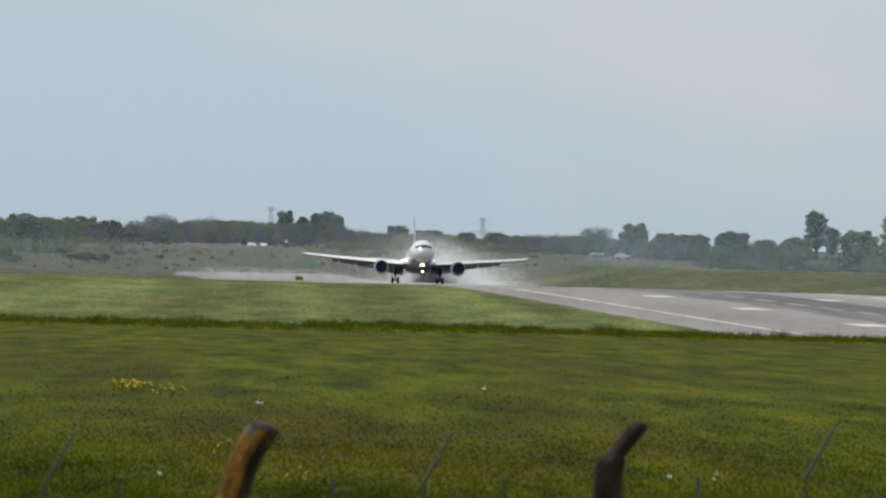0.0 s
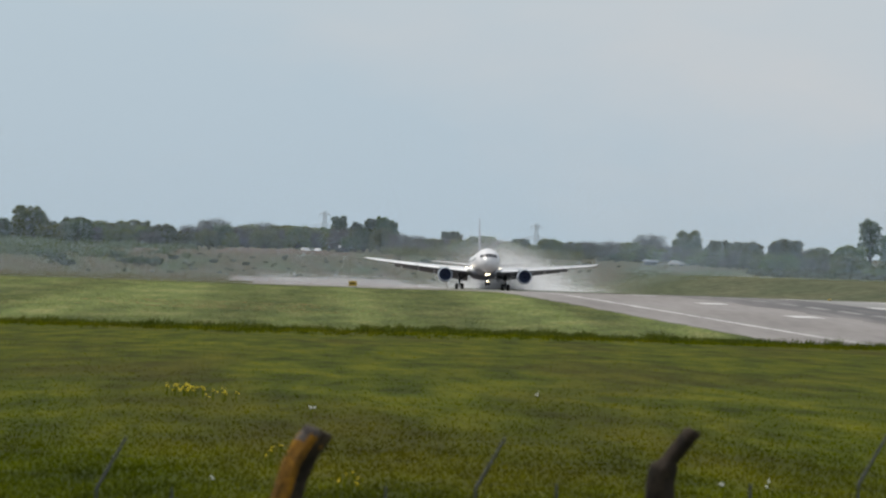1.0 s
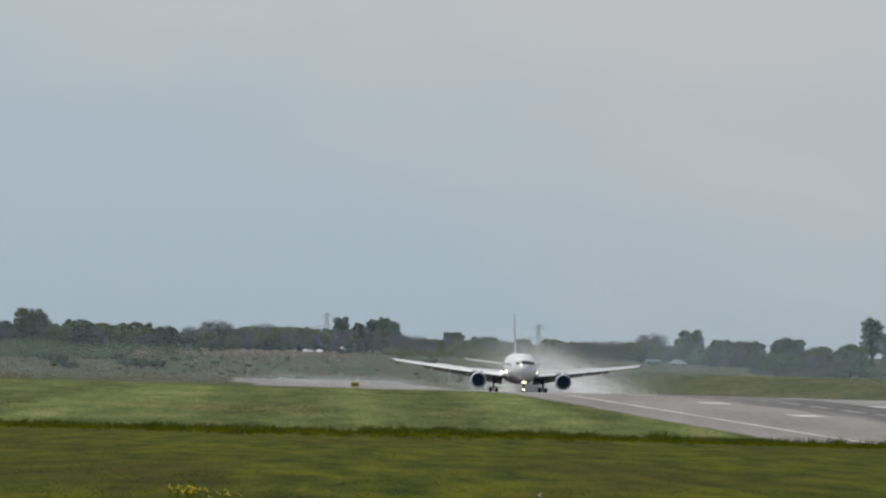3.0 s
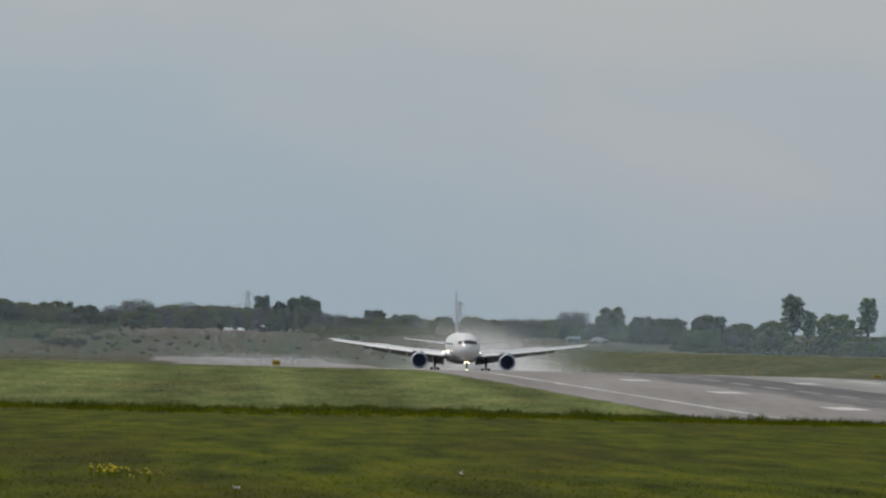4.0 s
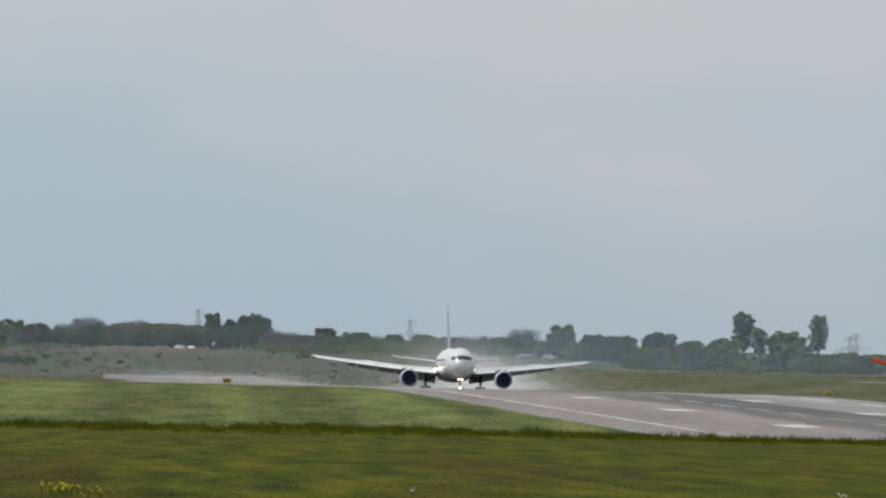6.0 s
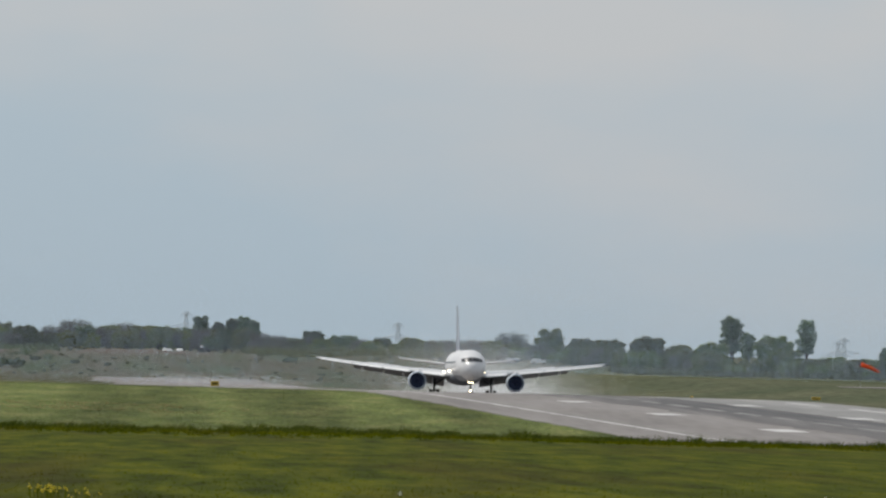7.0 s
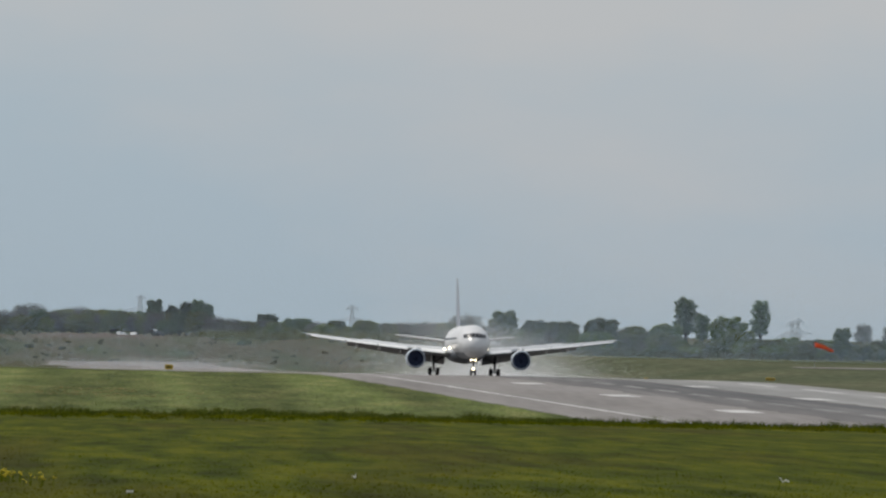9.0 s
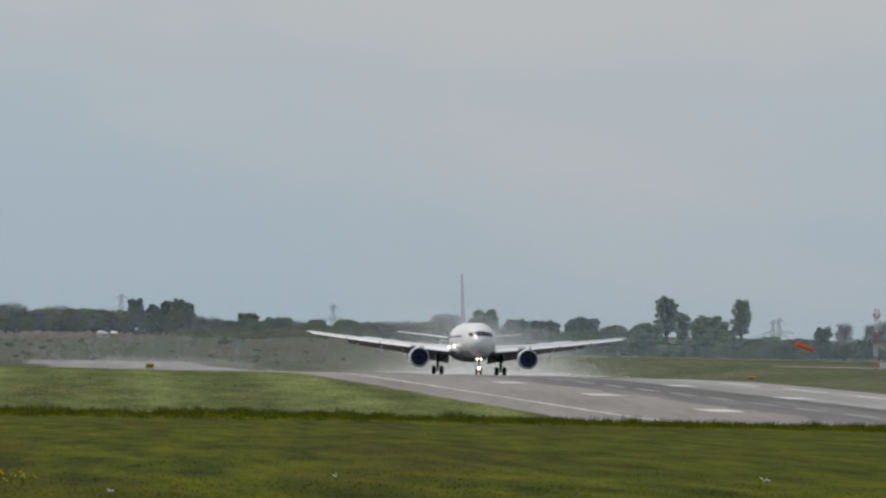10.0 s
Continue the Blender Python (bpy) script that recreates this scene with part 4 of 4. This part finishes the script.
scrub("scrub", 220, 33, lambda r: (r.uniform(94, 150), r.uniform(2430, 2560)), 1.5, "gorse", "grey-green bramble below the trees")
scrub("scrub", 150, 34, lambda r: (r.uniform(10, 70), r.uniform(3230, 3330)), 2.6, "leaf_green", "dense green thicket on the bank")


# ---- grass ----
def grass(name, count, seed, put, low, high, width, material, label, blades=5):
    rnd = random.Random(seed)
    verts, faces = [], []
    for _ in range(count):
        x, y = put(rnd)
        z = ground_z(x, y)
        patch = 0.55 + 0.9 * abs(noise.noise((x * 0.35, y * 0.06, 1.0)))
        for _ in range(blades):
            h = rnd.uniform(low, high) * patch
            bx, by = x + rnd.gauss(0, width * 4 if blades > 5 else 0.6), y + rnd.gauss(0, 0.5 if blades > 5 else 2.0)
            k = len(verts)
            s = width * rnd.uniform(0.6, 1.4)
            lean = rnd.gauss(0.15, 0.5) * h
            a = rnd.uniform(-1.0, 1.0)
            dx, dy = s * math.cos(a), s * math.sin(a)
            verts += [(bx - dx, by - dy, z - 0.03), (bx + dx, by + dy, z - 0.03), (bx + lean, by + rnd.gauss(0, 0.3) * h, z + h)]
            faces.append((k, k + 1, k + 2))
    return tagged(new(name, cloud_mesh(name, verts, faces, material)), label, "grass", kind="stuff")


def field_spot(r):
    y = 1 / (r.uniform(1 / 870, 1 / 95) if r.random() < 0.6 else r.uniform(1 / 260, 1 / 95))
    return r.uniform(-0.042, 0.078) * y, y


grass("grass", 30000, 41, field_spot, 0.012, 0.042, 0.020, "blade", "rough unmown green meadow grass")
grass("grass_tussock", 950, 42, lambda r: (r.uniform(-36, 66), 848 + r.gauss(0, 7)), 0.22, 0.80, 0.05, "sedge", "dark tussocks along the mowing edge", 8)
grass("grass", 1500, 44, lambda r: (r.uniform(-36, 66), 846 + r.gauss(0, 7)), 0.15, 0.42, 0.03, "sedge", "longer grass along the mowing edge", 7)
grass("grass", 2600, 46, lambda r: (r.uniform(-36, 66), r.triangular(740, 850, 850)), 0.10, 0.34, 0.035, "blade", "uneven longer grass below the mowing edge", 7)
grass("grass_tussock", 260, 43, lambda r: (r.choice((6, 9, 13, 17, 25, 28, 31)) + r.gauss(0, 2.0), 851 + r.gauss(0, 3)), 0.3, 0.75, 0.05, "sedge", "taller dark weeds along the mowing edge", 9)


def mown_spot(r):
    y = 1 / r.uniform(1 / 1700, 1 / 862)
    return r.uniform(-0.05 * y, CENTRE(y) - 31.0), y


grass("grass_clippings", 230, 47, lambda r: (r.gauss(-13, 8), r.choice((1050, 1072, 1096, 1120)) + r.gauss(0, 3)), 0.06, 0.16, 0.07, "straw", "pale dry clippings left on the mown grass", 6)
grass("mown_grass", 15000, 45, mown_spot, 0.04, 0.13, 0.035, "mown_blade", "short mown grass with paler tufts beside the runway", 4)


def flower_patch(x, y, spread, count, seed, material, size, label):
    """Stems with small petal heads."""
    rnd = random.Random(seed)
    ob = thing("flower_clump", label, "flowers", pose(x, y, ground_z(x, y)))
    st, sf, hv, hf = [], [], [], []
    for _ in range(count):
        px, py, h = rnd.gauss(0, spread), rnd.gauss(0, 0.9), rnd.uniform(0.14, 0.30)
        k = len(st)
        st += [(px - 0.008, py, 0), (px + 0.008, py, 0), (px + 0.008, py, h), (px - 0.008, py, h)]
        sf.append((k, k + 1, k + 2, k + 3))
        for _ in range(3):
            c = Vector((px + rnd.gauss(0, size), py, h + rnd.gauss(0, size * 0.8)))
            k = len(hv)
            s = size * rnd.uniform(0.5, 1.0)
            hv += [c + Vector(d) * s for d in ((1, 0, 0), (-1, 0, 0), (0, 1, 0), (0, -1, 0), (0, 0, 1), (0, 0, -0.6))]
            hf += [(k, k + 2, k + 4), (k + 2, k + 1, k + 4), (k + 1, k + 3, k + 4), (k + 3, k, k + 4), (k + 2, k, k + 5), (k + 1, k + 2, k + 5), (k + 3, k + 1, k + 5), (k, k + 3, k + 5)]
    for nm, v, f, mt in (("stems", st, sf, "blade"), ("petals", hv, hf, material)):
        o = tagged(new(nm, cloud_mesh(nm, v, f, mt)), kind="stuff")
        o.parent = ob
    return ob


flower_patch(-3.75, 247.0, 0.200, 26, 61, "petal_yellow", 0.027, "clump of yellow flowers in the rough grass")
flower_patch(-2.92, 237.5, 0.200, 8, 62, "petal_yellow", 0.023, "few yellow flowers in the rough grass")
flower_patch(-0.92, 141.0, 0.075, 4, 63, "petal_yellow", 0.014, "small tuft of yellow flowers")
flower_patch(0.03, 117.0, 0.080, 5, 64, "petal_yellow", 0.014, "small tuft of yellow flowers")
for x, y, s in ((-0.74, 210.5, 0.036), (4.54, 256.5, 0.036), (4.30, 121.5, 0.022), (4.81, 121.0, 0.022), (-1.49, 120.5, 0.018), (15.78, 274.5, 0.040), (15.43, 266.5, 0.035)):
    flower_patch(x, y, 0.012, 1, int(x * 10 + 90), "petal_white", s, "lone white flower head in the grass")


# ---- fence close to the viewer ----
def cranked_post(x, y, top, material, label, seed, w=0.085, lean=(0, 0.041, 0.067, 0.114, 0.178, 0.18), shoulder=0.0):
    """Concrete-like post whose top leans over to carry wire."""
    rnd = random.Random(seed)
    ob = thing("fence_post", label, "fence post", pose(x, y, 0), "boundary fence posts")
    g = ground_z(x, y) - 0.3
    bm = bmesh.new()
    line = [(0, g), (-0.005, top - 0.75)] + [(lean[k], top - drop) for k, drop in enumerate((0.42, 0.28, 0.20, 0.11, 0.015, 0.0))]
    zs = [p[1] for p in line]
    levels = [g] + list(np.linspace(top - 0.75, top - 0.012, 30)) + [top]
    secs = []
    for z in levels:
        cx = float(np.interp(z, zs, [p[0] for p in line]))
        along = float(np.interp(z, [top - 0.75, top], [0.25, 1]))
        k = w * (1 - 0.24 * along) * (0.78 if z == top else 1) * (1 + shoulder * float(np.interp(z, [top - 0.215, top - 0.185], [1, 0])))
        tip = float(np.interp(z, [top - 0.3, top - 0.1], [0, 1]))
        ring = []
        for q in range(28):
            a = 2 * math.pi * q / 28
            b = a + radians(38)
            f = 1 / max(abs(math.cos(b)), abs(math.sin(b))) ** 0.85
            ca, sa = math.cos(a), math.sin(a)
            f *= 1 + 0.09 * noise.noise((ca * 2 + seed, sa * 2, z * 14)) + 0.04 * noise.noise((ca * 6, sa * 6 + seed, z * 45))
            ring.append((cx + k * ca * f, k * sa * f, z - 0.45 * k * ca * tip))
        secs.append(ring)
    rings(bm, secs)
    post = part("post", bm, material, ob, smooth=True)
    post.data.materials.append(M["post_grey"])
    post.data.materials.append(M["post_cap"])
    for f in post.data.polygons:          # right side's shade is put into the colour: dark grey there, lichen elsewhere
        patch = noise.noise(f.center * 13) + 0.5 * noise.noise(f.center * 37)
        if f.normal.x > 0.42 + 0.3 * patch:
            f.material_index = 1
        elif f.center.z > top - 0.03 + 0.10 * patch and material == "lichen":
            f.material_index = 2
    return ob


CRANK = (0, 0.0, 0.028, 0.10, 0.172, 0.178)
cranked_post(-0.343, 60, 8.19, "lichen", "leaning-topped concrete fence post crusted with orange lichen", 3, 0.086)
cranked_post(1.765, 60, 8.255, "post_grey", "dark weathered fence post with a leaning top", 5, 0.051, CRANK, 0.55)
cranked_post(4.02, 60.3, 8.2, "post_grey", "dark weathered fence post with a leaning top", 6, 0.056, CRANK, 0.28)
cranked_post(-2.6, 60.3, 8.2, "post_grey", "dark weathered fence post with a leaning top", 7, 0.056, CRANK, 0.28)


def steel_arm(x, y, top):
    ob = thing("fence_stake", "thin galvanised steel stake with an angled arm", "fence post", pose(x, y, 0), "steel fence stakes")
    bm = bmesh.new()
    g = ground_z(x, y) - 0.2
    tube(bm, (0.0, 0, g), (0.0, 0, top - 0.36), 0.011, n=6)
    part("stake", bm, "stake", ob)
    bm = bmesh.new()
    tube(bm, (0.0, 0, top - 0.37), (0.2, 0, top), 0.012, 0.009, n=6)
    part("arm", bm, "stake", ob)


for x, top in ((-1.75, 7.79), (0.91, 7.87), (3.6, 7.99), (6.2, 8.05), (-4.4, 7.7)):
    steel_arm(x, 75, top)
for x, top in ((-1.22, 7.44), (0.28, 7.5), (1.48, 7.55), (2.84, 7.6)):
    b = bmesh.new()
    tube(b, (0, 0, ground_z(x, 75) - 0.2), (0, 0, top), 0.011, n=6)
    o = thing("fence_stake", "thin upright galvanised steel stake", "fence post", pose(x, 75, 0), "steel fence stakes")
    part("stake", b, "stake", o)
WIRE_ENDS = [(-2.44, 60.3, 8.15), (-0.22, 60, 8.14), (1.92, 60, 8.2), (4.16, 60.3, 8.15)]
for dx, dz in ((0.0, 0.0), (-0.06, -0.12), (-0.12, -0.24)):
    for p, q in zip(WIRE_ENDS, WIRE_ENDS[1:]):
        b = bmesh.new()
        pts = []
        for i in range(9):
            t = i / 8
            c = Vector(p).lerp(Vector(q), t) + Vector((dx, 0, dz - 0.10 * t * (1 - t)))
            pts.append([c + Vector((0, 0.0007 * math.cos(a), 0.0007 * math.sin(a))) for a in (0, 1.57, 3.14, 4.71)])
        rings(b, pts)
        tagged(new("fence_wire", finish(b, "fence_wire", "stake")), "thin slack strand of fence wire between two posts", "wire", "fence wires")


def chain_link(x0, x1, y, top, pitch=0.055):
    """Diamond wire netting on the steel stakes."""
    verts, faces = [], []
    foot = ground_z(2.0, y) - 0.05
    rise = top - foot
    for lean in (-1, 1):
        x = x0
        while x < x1:
            a, b = Vector((x, y + 0.004 * lean, foot)), Vector((x + lean * rise, y + 0.004 * lean, top))
            k = len(verts)
            for c in (a, b):
                verts += [c + Vector((0.0011, 0, 0)), c + Vector((-0.0006, 0.001, 0)), c + Vector((-0.0006, -0.001, 0))]
            faces += [(k, k + 1, k + 4, k + 3), (k + 1, k + 2, k + 5, k + 4), (k + 2, k, k + 3, k + 5)]
            x += pitch
    return tagged(new("fence_netting", cloud_mesh("fence_netting", verts, faces, "stake")), "thin chain-link wire netting along the field", "fence netting", kind="stuff")


chain_link(-6.0, 9.0, 75.05, 7.50)


# ---- airfield furniture ----
def board(x, y, w, h, label):
    ob = thing("marker_board", label, "sign", pose(x, y, ground_z(x, y)), "yellow marker boards")
    bm = bmesh.new()
    box(bm, -w / 2, w / 2, -0.12, 0.12, 0.25, 0.25 + h, bevel=0.03)
    part("panel", bm, "yellow", ob)
    bm = bmesh.new()
    box(bm, -w * 0.36, w * 0.36, -0.14, -0.122, 0.25 + h * 0.35, 0.25 + h * 0.62)
    part("bar", bm, "tyre", ob, "dark unreadable bar")
    for s in (-0.35, 0.35):
        bm = bmesh.new()
        tube(bm, (s * w, 0, -0.2), (s * w, 0, 0.27), 0.05)
        part("leg", bm, "galv", ob)


board(0.05, 1560, 1.2, 0.72, "yellow airfield marker board beside the runway")
board(95.3, 1690, 1.4, 0.42, "low yellow marker board on the grass")
board(85.0, 1900, 0.5, 0.5, "small yellow marker board on the grass")


def windsock():
    ob = thing("windsock", "bright orange windsock streaming from a thin pole", "windsock", pose(121.0, 2000, ground_z(121.0, 2000)))
    bm = bmesh.new()
    tube(bm, (0, 0, -0.3), (0, 0, 4.7), 0.045, 0.03)
    part("pole", bm, "galv", ob)
    bm = bmesh.new()
    lathe(bm, [(0, 0.44), (0.9, 0.42), (1.9, 0.36), (3.0, 0.29), (3.75, 0.22)], (0, 0, 0), 14, "X")
    bmesh.ops.solidify(bm, geom=bm.faces[:], thickness=0.02)
    for v in bm.verts:
        v.co.z += -0.045 * v.co.x ** 1.7 + 0.04 * math.sin(v.co.x * 4)
    sock = part("sock", bm, "orange", ob, "orange fabric sleeve", smooth=True)
    return ob, sock


sock_stand, sock = windsock()


def lattice_mast(x, y, height, half):
    ob = thing("lattice_mast", "red and white banded lattice mast on the grass", "mast", pose(x, y, ground_z(x, y)))
    bands = 5
    for k in range(bands):
        bm = bmesh.new()
        z0, z1 = height * k / bands, height * (k + 1) / bands
        for a in (-half, half):
            for c in (-half, half):
                tube(bm, (a, c, z0), (a, c, z1), 0.045, n=6)
        for j in range(3):
            za, zb = z0 + (z1 - z0) * j / 3, z0 + (z1 - z0) * (j + 1) / 3
            for c in (-half, half):
                tube(bm, (-half, c, za), (half, c, zb), 0.02, n=5)
                tube(bm, (c, -half, zb), (c, half, za), 0.02, n=5)
                tube(bm, (half, c, za), (-half, c, zb), 0.02, n=5)
        part("section", bm, "red_paint" if k % 2 == 0 else "mast_white", ob, "red lattice section" if k % 2 == 0 else "white lattice section")
    bm = bmesh.new()
    box(bm, -half * 1.4, half * 1.4, -half * 1.4, half * 1.4, height - 1.7, height - 1.5)
    part("platform", bm, "red_paint", ob)
    for s in (-1, 1):
        bm = bmesh.new()
        tube(bm, (s * half * 1.7, 0, height - 1.5), (s * half * 1.7, 0, height - 0.9), 0.1)
        part("lamp_head", bm, "steel", ob)
    bm = bmesh.new()
    box(bm, 0.9, 2.2, -0.6, 0.6, 0, 1.2, bevel=0.05)
    part("cabinet", bm, "cream", ob, "pale equipment cabinet")


lattice_mast(136.1, 2000, 11.3, 0.34)


def power_pylon(x, y, tip, arms=((0.98, 2.5), (0.86, 7.0), (0.72, 5.5)), height=44.0):
    ob = thing("power_pylon", "distant grey steel power pylon with cross arms", "pylon", pose(x, y, tip - height, 0, 0, 15), "power pylons on the horizon")
    bm = bmesh.new()
    half = lambda z: 3.6 * (1 - z / height) ** 1.25 + 0.5
    zs = [height * k / 9 for k in range(10)]
    for za, zb in zip(zs, zs[1:]):
        a, c = half(za), half(zb)
        for sx in (-1, 1):
            for sy in (-1, 1):
                tube(bm, (sx * a, sy * a, za), (sx * c, sy * c, zb), 0.13, n=4)
            tube(bm, (sx * a, -a, za), (-sx * c, -c, zb), 0.07, n=4)
            tube(bm, (sx * a, a, za), (-sx * c, c, zb), 0.07, n=4)
    part("tower", bm, "pylon", ob)
    for f, r in arms:
        bm = bmesh.new()
        z = f * height
        for s in (-1, 1):
            tube(bm, (0, 0, z), (s * r, 0, z - 0.2), 0.2, 0.1, n=4)
            tube(bm, (0, 0, z + 1.4), (s * r, 0, z - 0.2), 0.15, 0.1, n=4)
            tube(bm, (s * r, 0, z - 0.2), (s * r, 0, z - 2.0), 0.1, n=4)
        part("cross_arm", bm, "pylon", ob)


power_pylon(-13.1, 4700, 10.1)
power_pylon(80.2, 4700, 7.6)
power_pylon(274.1, 4700, 4.7)
power_pylon(280.3, 4760, 6.0)


def parked_car(x, y, material, label, rz, kind="car", lift=0.0):
    ob = thing("van" if kind == "van" else "car", label, kind, pose(x, y, ground_z(x, y) + 0.03 + lift, 0, 0, rz))
    bm = bmesh.new()
    L, W = (2.4, 0.95) if kind == "van" else (2.1, 0.88)
    prof = [(-L, 0.35), (-L, 0.85), (-L * 0.95, 1.0), (-L * 0.45, 1.1), (-L * 0.2, 1.55), (L * 0.55, 1.58), (L * 0.9, 1.1), (L, 1.0), (L, 0.35)] if kind == "car" else [(-L, 0.4), (-L, 1.0), (-L * 0.8, 1.2), (-L * 0.6, 2.1), (L * 0.95, 2.2), (L, 2.1), (L, 0.4)]
    rings(bm, [[(s * (W if z < 1.15 else W * 0.86), y, z) for y, z in prof] for s in (-1, 1)])
    part("body", bm, material, ob, smooth=False)
    bm = bmesh.new()
    box(bm, -W * 0.9, W * 0.9, -L * 0.32, L * 0.6, 1.13, 1.45)
    part("windows", bm, "cockpit_glass", ob, "dark car windows")
    for yy in (-L * 0.62, L * 0.62):
        for s in (-1, 1):
            bm = bmesh.new()
            lathe(bm, [(-0.1, 0.2), (-0.1, 0.32), (0.1, 0.32), (0.1, 0.2)], (s * W * 0.92, yy, 0.32), 14, "X", True)
            part("wheel", bm, "tyre", ob)
    return ob


parked_car(-14.6, 3262, "car_white", "white car parked on the bank", 22, lift=-0.35)
parked_car(-10.8, 3262, "car_white", "white car parked on the bank", 170, lift=-0.45)
works_truck = parked_car(-3.38, 3213, "car_dark", "dark works truck with a white glint block on the earth heap", 40, lift=0.55)
# white block added in place of the sun glint on the dark body
bm = bmesh.new()
box(bm, -1.0, -0.25, 0.0, 0.75, 1.40, 2.15, bevel=0.1)
part("cab", bm, "car_white", works_truck, "white block standing in for a sun glint")


def spoil_heap(x, y, half, deep, high, seed):
    bm = bmesh.new()
    bmesh.ops.create_grid(bm, x_segments=40, y_segments=14, size=1.0)
    for v in bm.verts:
        a, b = v.co.x, v.co.y
        k = max(0.0, 1 - a * a) ** 0.7 * max(0.0, 1 - b * b) ** 0.7
        px, py = x + a * half, y + b * deep
        v.co = (px, py, ground_z(px, py) - 0.15 + high * k * (0.75 + 0.6 * noise.noise((px * 0.25, py * 0.1, seed))))
    tagged(new("earth_mound", finish(bm, "earth_mound", "earth", True)), "long low heap of bare brown earth", "earth heap")


spoil_heap(-22.0, 3215, 24.0, 12.0, 1.5, 1.0)
spoil_heap(-60.0, 3190, 16.0, 10.0, 1.0, 2.0)
parked_car(86.4, 2855, "car_white", "white car by the trees", 95)


def low_hut(x, y):
    ob = thing("hut", "small low grey hut with a grey-blue roof by the trees", "hut", pose(x, y, ground_z(x, y)))
    bm = bmesh.new()
    box(bm, -1.7, 1.7, -1.5, 1.5, 0, 1.0)
    part("wall", bm, "roof", ob)
    bm = bmesh.new()
    rings(bm, [[(s * 1.9, -1.7, 0.95), (s * 1.9, 0, 1.5), (s * 1.9, 1.7, 0.95)] for s in (-1, 1)])
    part("roof", bm, "roof", ob, "shallow grey-blue roof")
    for dx in (-0.9, 0.9):
        bm = bmesh.new()
        box(bm, dx - 0.5, dx + 0.5, -1.56, -1.502, 0.4, 0.85)
        part("window", bm, "cockpit_glass", ob)


low_hut(80.5, 2890)


# ---- what moves ----
RANGE = [
    (0, 2226.3, -0.70, 3.00),
    (0.5, 2192.9, -0.98, 2.38),
    (1, 2159.0, -1.21, 1.75),
    (1.5, 2124.6, -1.39, 1.12),
    (2, 2089.9, -1.29, 0.50),
    (2.5, 2055.0, -1.19, 0.00),
    (3, 2019.9, -0.88, 0.00),
    (3.5, 1984.9, -0.58, 0.00),
    (4, 1949.9, -0.27, 0.00),
    (4.5, 1915.1, 0.03, 0.00),
    (5, 1880.7, 0.10, 0.00),
    (5.5, 1846.7, 0.16, 0.00),
    (6, 1813.2, 0.26, 0.00),
    (6.5, 1780.4, 0.35, 0.00),
    (7, 1748.3, 0.44, 0.00),
    (7.5, 1717.2, 0.47, 0.00),
    (8, 1686.9, 0.67, 0.00),
    (8.5, 1657.8, 0.95, 0.00),
    (9, 1629.9, 1.22, 0.00),
    (9.5, 1603.3, 1.49, 0.00),
    (10, 1578.1, 1.76, 0.00),
]


def droop(t):
    """How far the unloaded main legs still hang out after touchdown."""
    return 0.25 * max(0.0, 1 - t / 1.8) ** 1.3


def motions():
    rows, burst_rows, trail_rows = [], [], []
    for t, dist, side, nose in RANGE:
        x = CENTRE(dist) + side
        z = smooth_table(ALONG, dist) + 0.07
        slope = math.degrees(math.atan2(smooth_table(ALONG, dist + 15) - smooth_table(ALONG, dist - 15), 30.0))
        z += droop(t)
        m = pose(x, dist, z, slope, 0, 0) @ pose(0, 0, 0, -nose, 0, 1.78)
        rows.append((t, m))
        trail_rows.append((t, pose(CENTRE(dist + 8), dist + 8, smooth_table(ALONG, dist) + 0.07, slope, 0, 1.78)))
        lag = 0 if t <= 2.5 else 9.0 * (t - 2.5) ** 1.5
        d = dist + lag
        burst_rows.append((t, pose(CENTRE(d) + (0 if t < 2.5 else 1.4 * (t - 2.5)), d, smooth_table(ALONG, d) + 0.1 - (0 if t < 2.5 else 0.8 * (t - 2.5)), 0, 0, 1.78)))
    walk(airliner, rows)
    for leg in main_gear:
        at = leg.location.copy()
        walk(leg, [(t, pose(at.x, at.y, at.z - droop(t))) for t in (0.0, 0.5, 1.0, 1.5, 2.0, 10.0)])
    walk(burst, burst_rows)
    walk(trail, trail_rows)
    walk(veil, [(0.0, pose(CENTRE(2700), 2700, -7.2, 0, 0, 1.78)), (10.0, pose(CENTRE(2700) + 12, 2700, -7.2, 0, 0, 1.78))])
    for sp, at, hinge in spoilers:
        walk(sp, [(t, Matrix.Translation(at) @ Matrix.Rotation(radians(a), 4, hinge)) for t, a in ((0.0, 6), (0.4, 12), (1.2, 28), (10.0, 30))])
    walk(sock, [(t, pose(0, 0, 4.45, 0, 13 + 3 * math.sin(t * 2.1), 4 * math.sin(t * 1.3))) for t in [k * 0.5 for k in range(21)]])


motions()
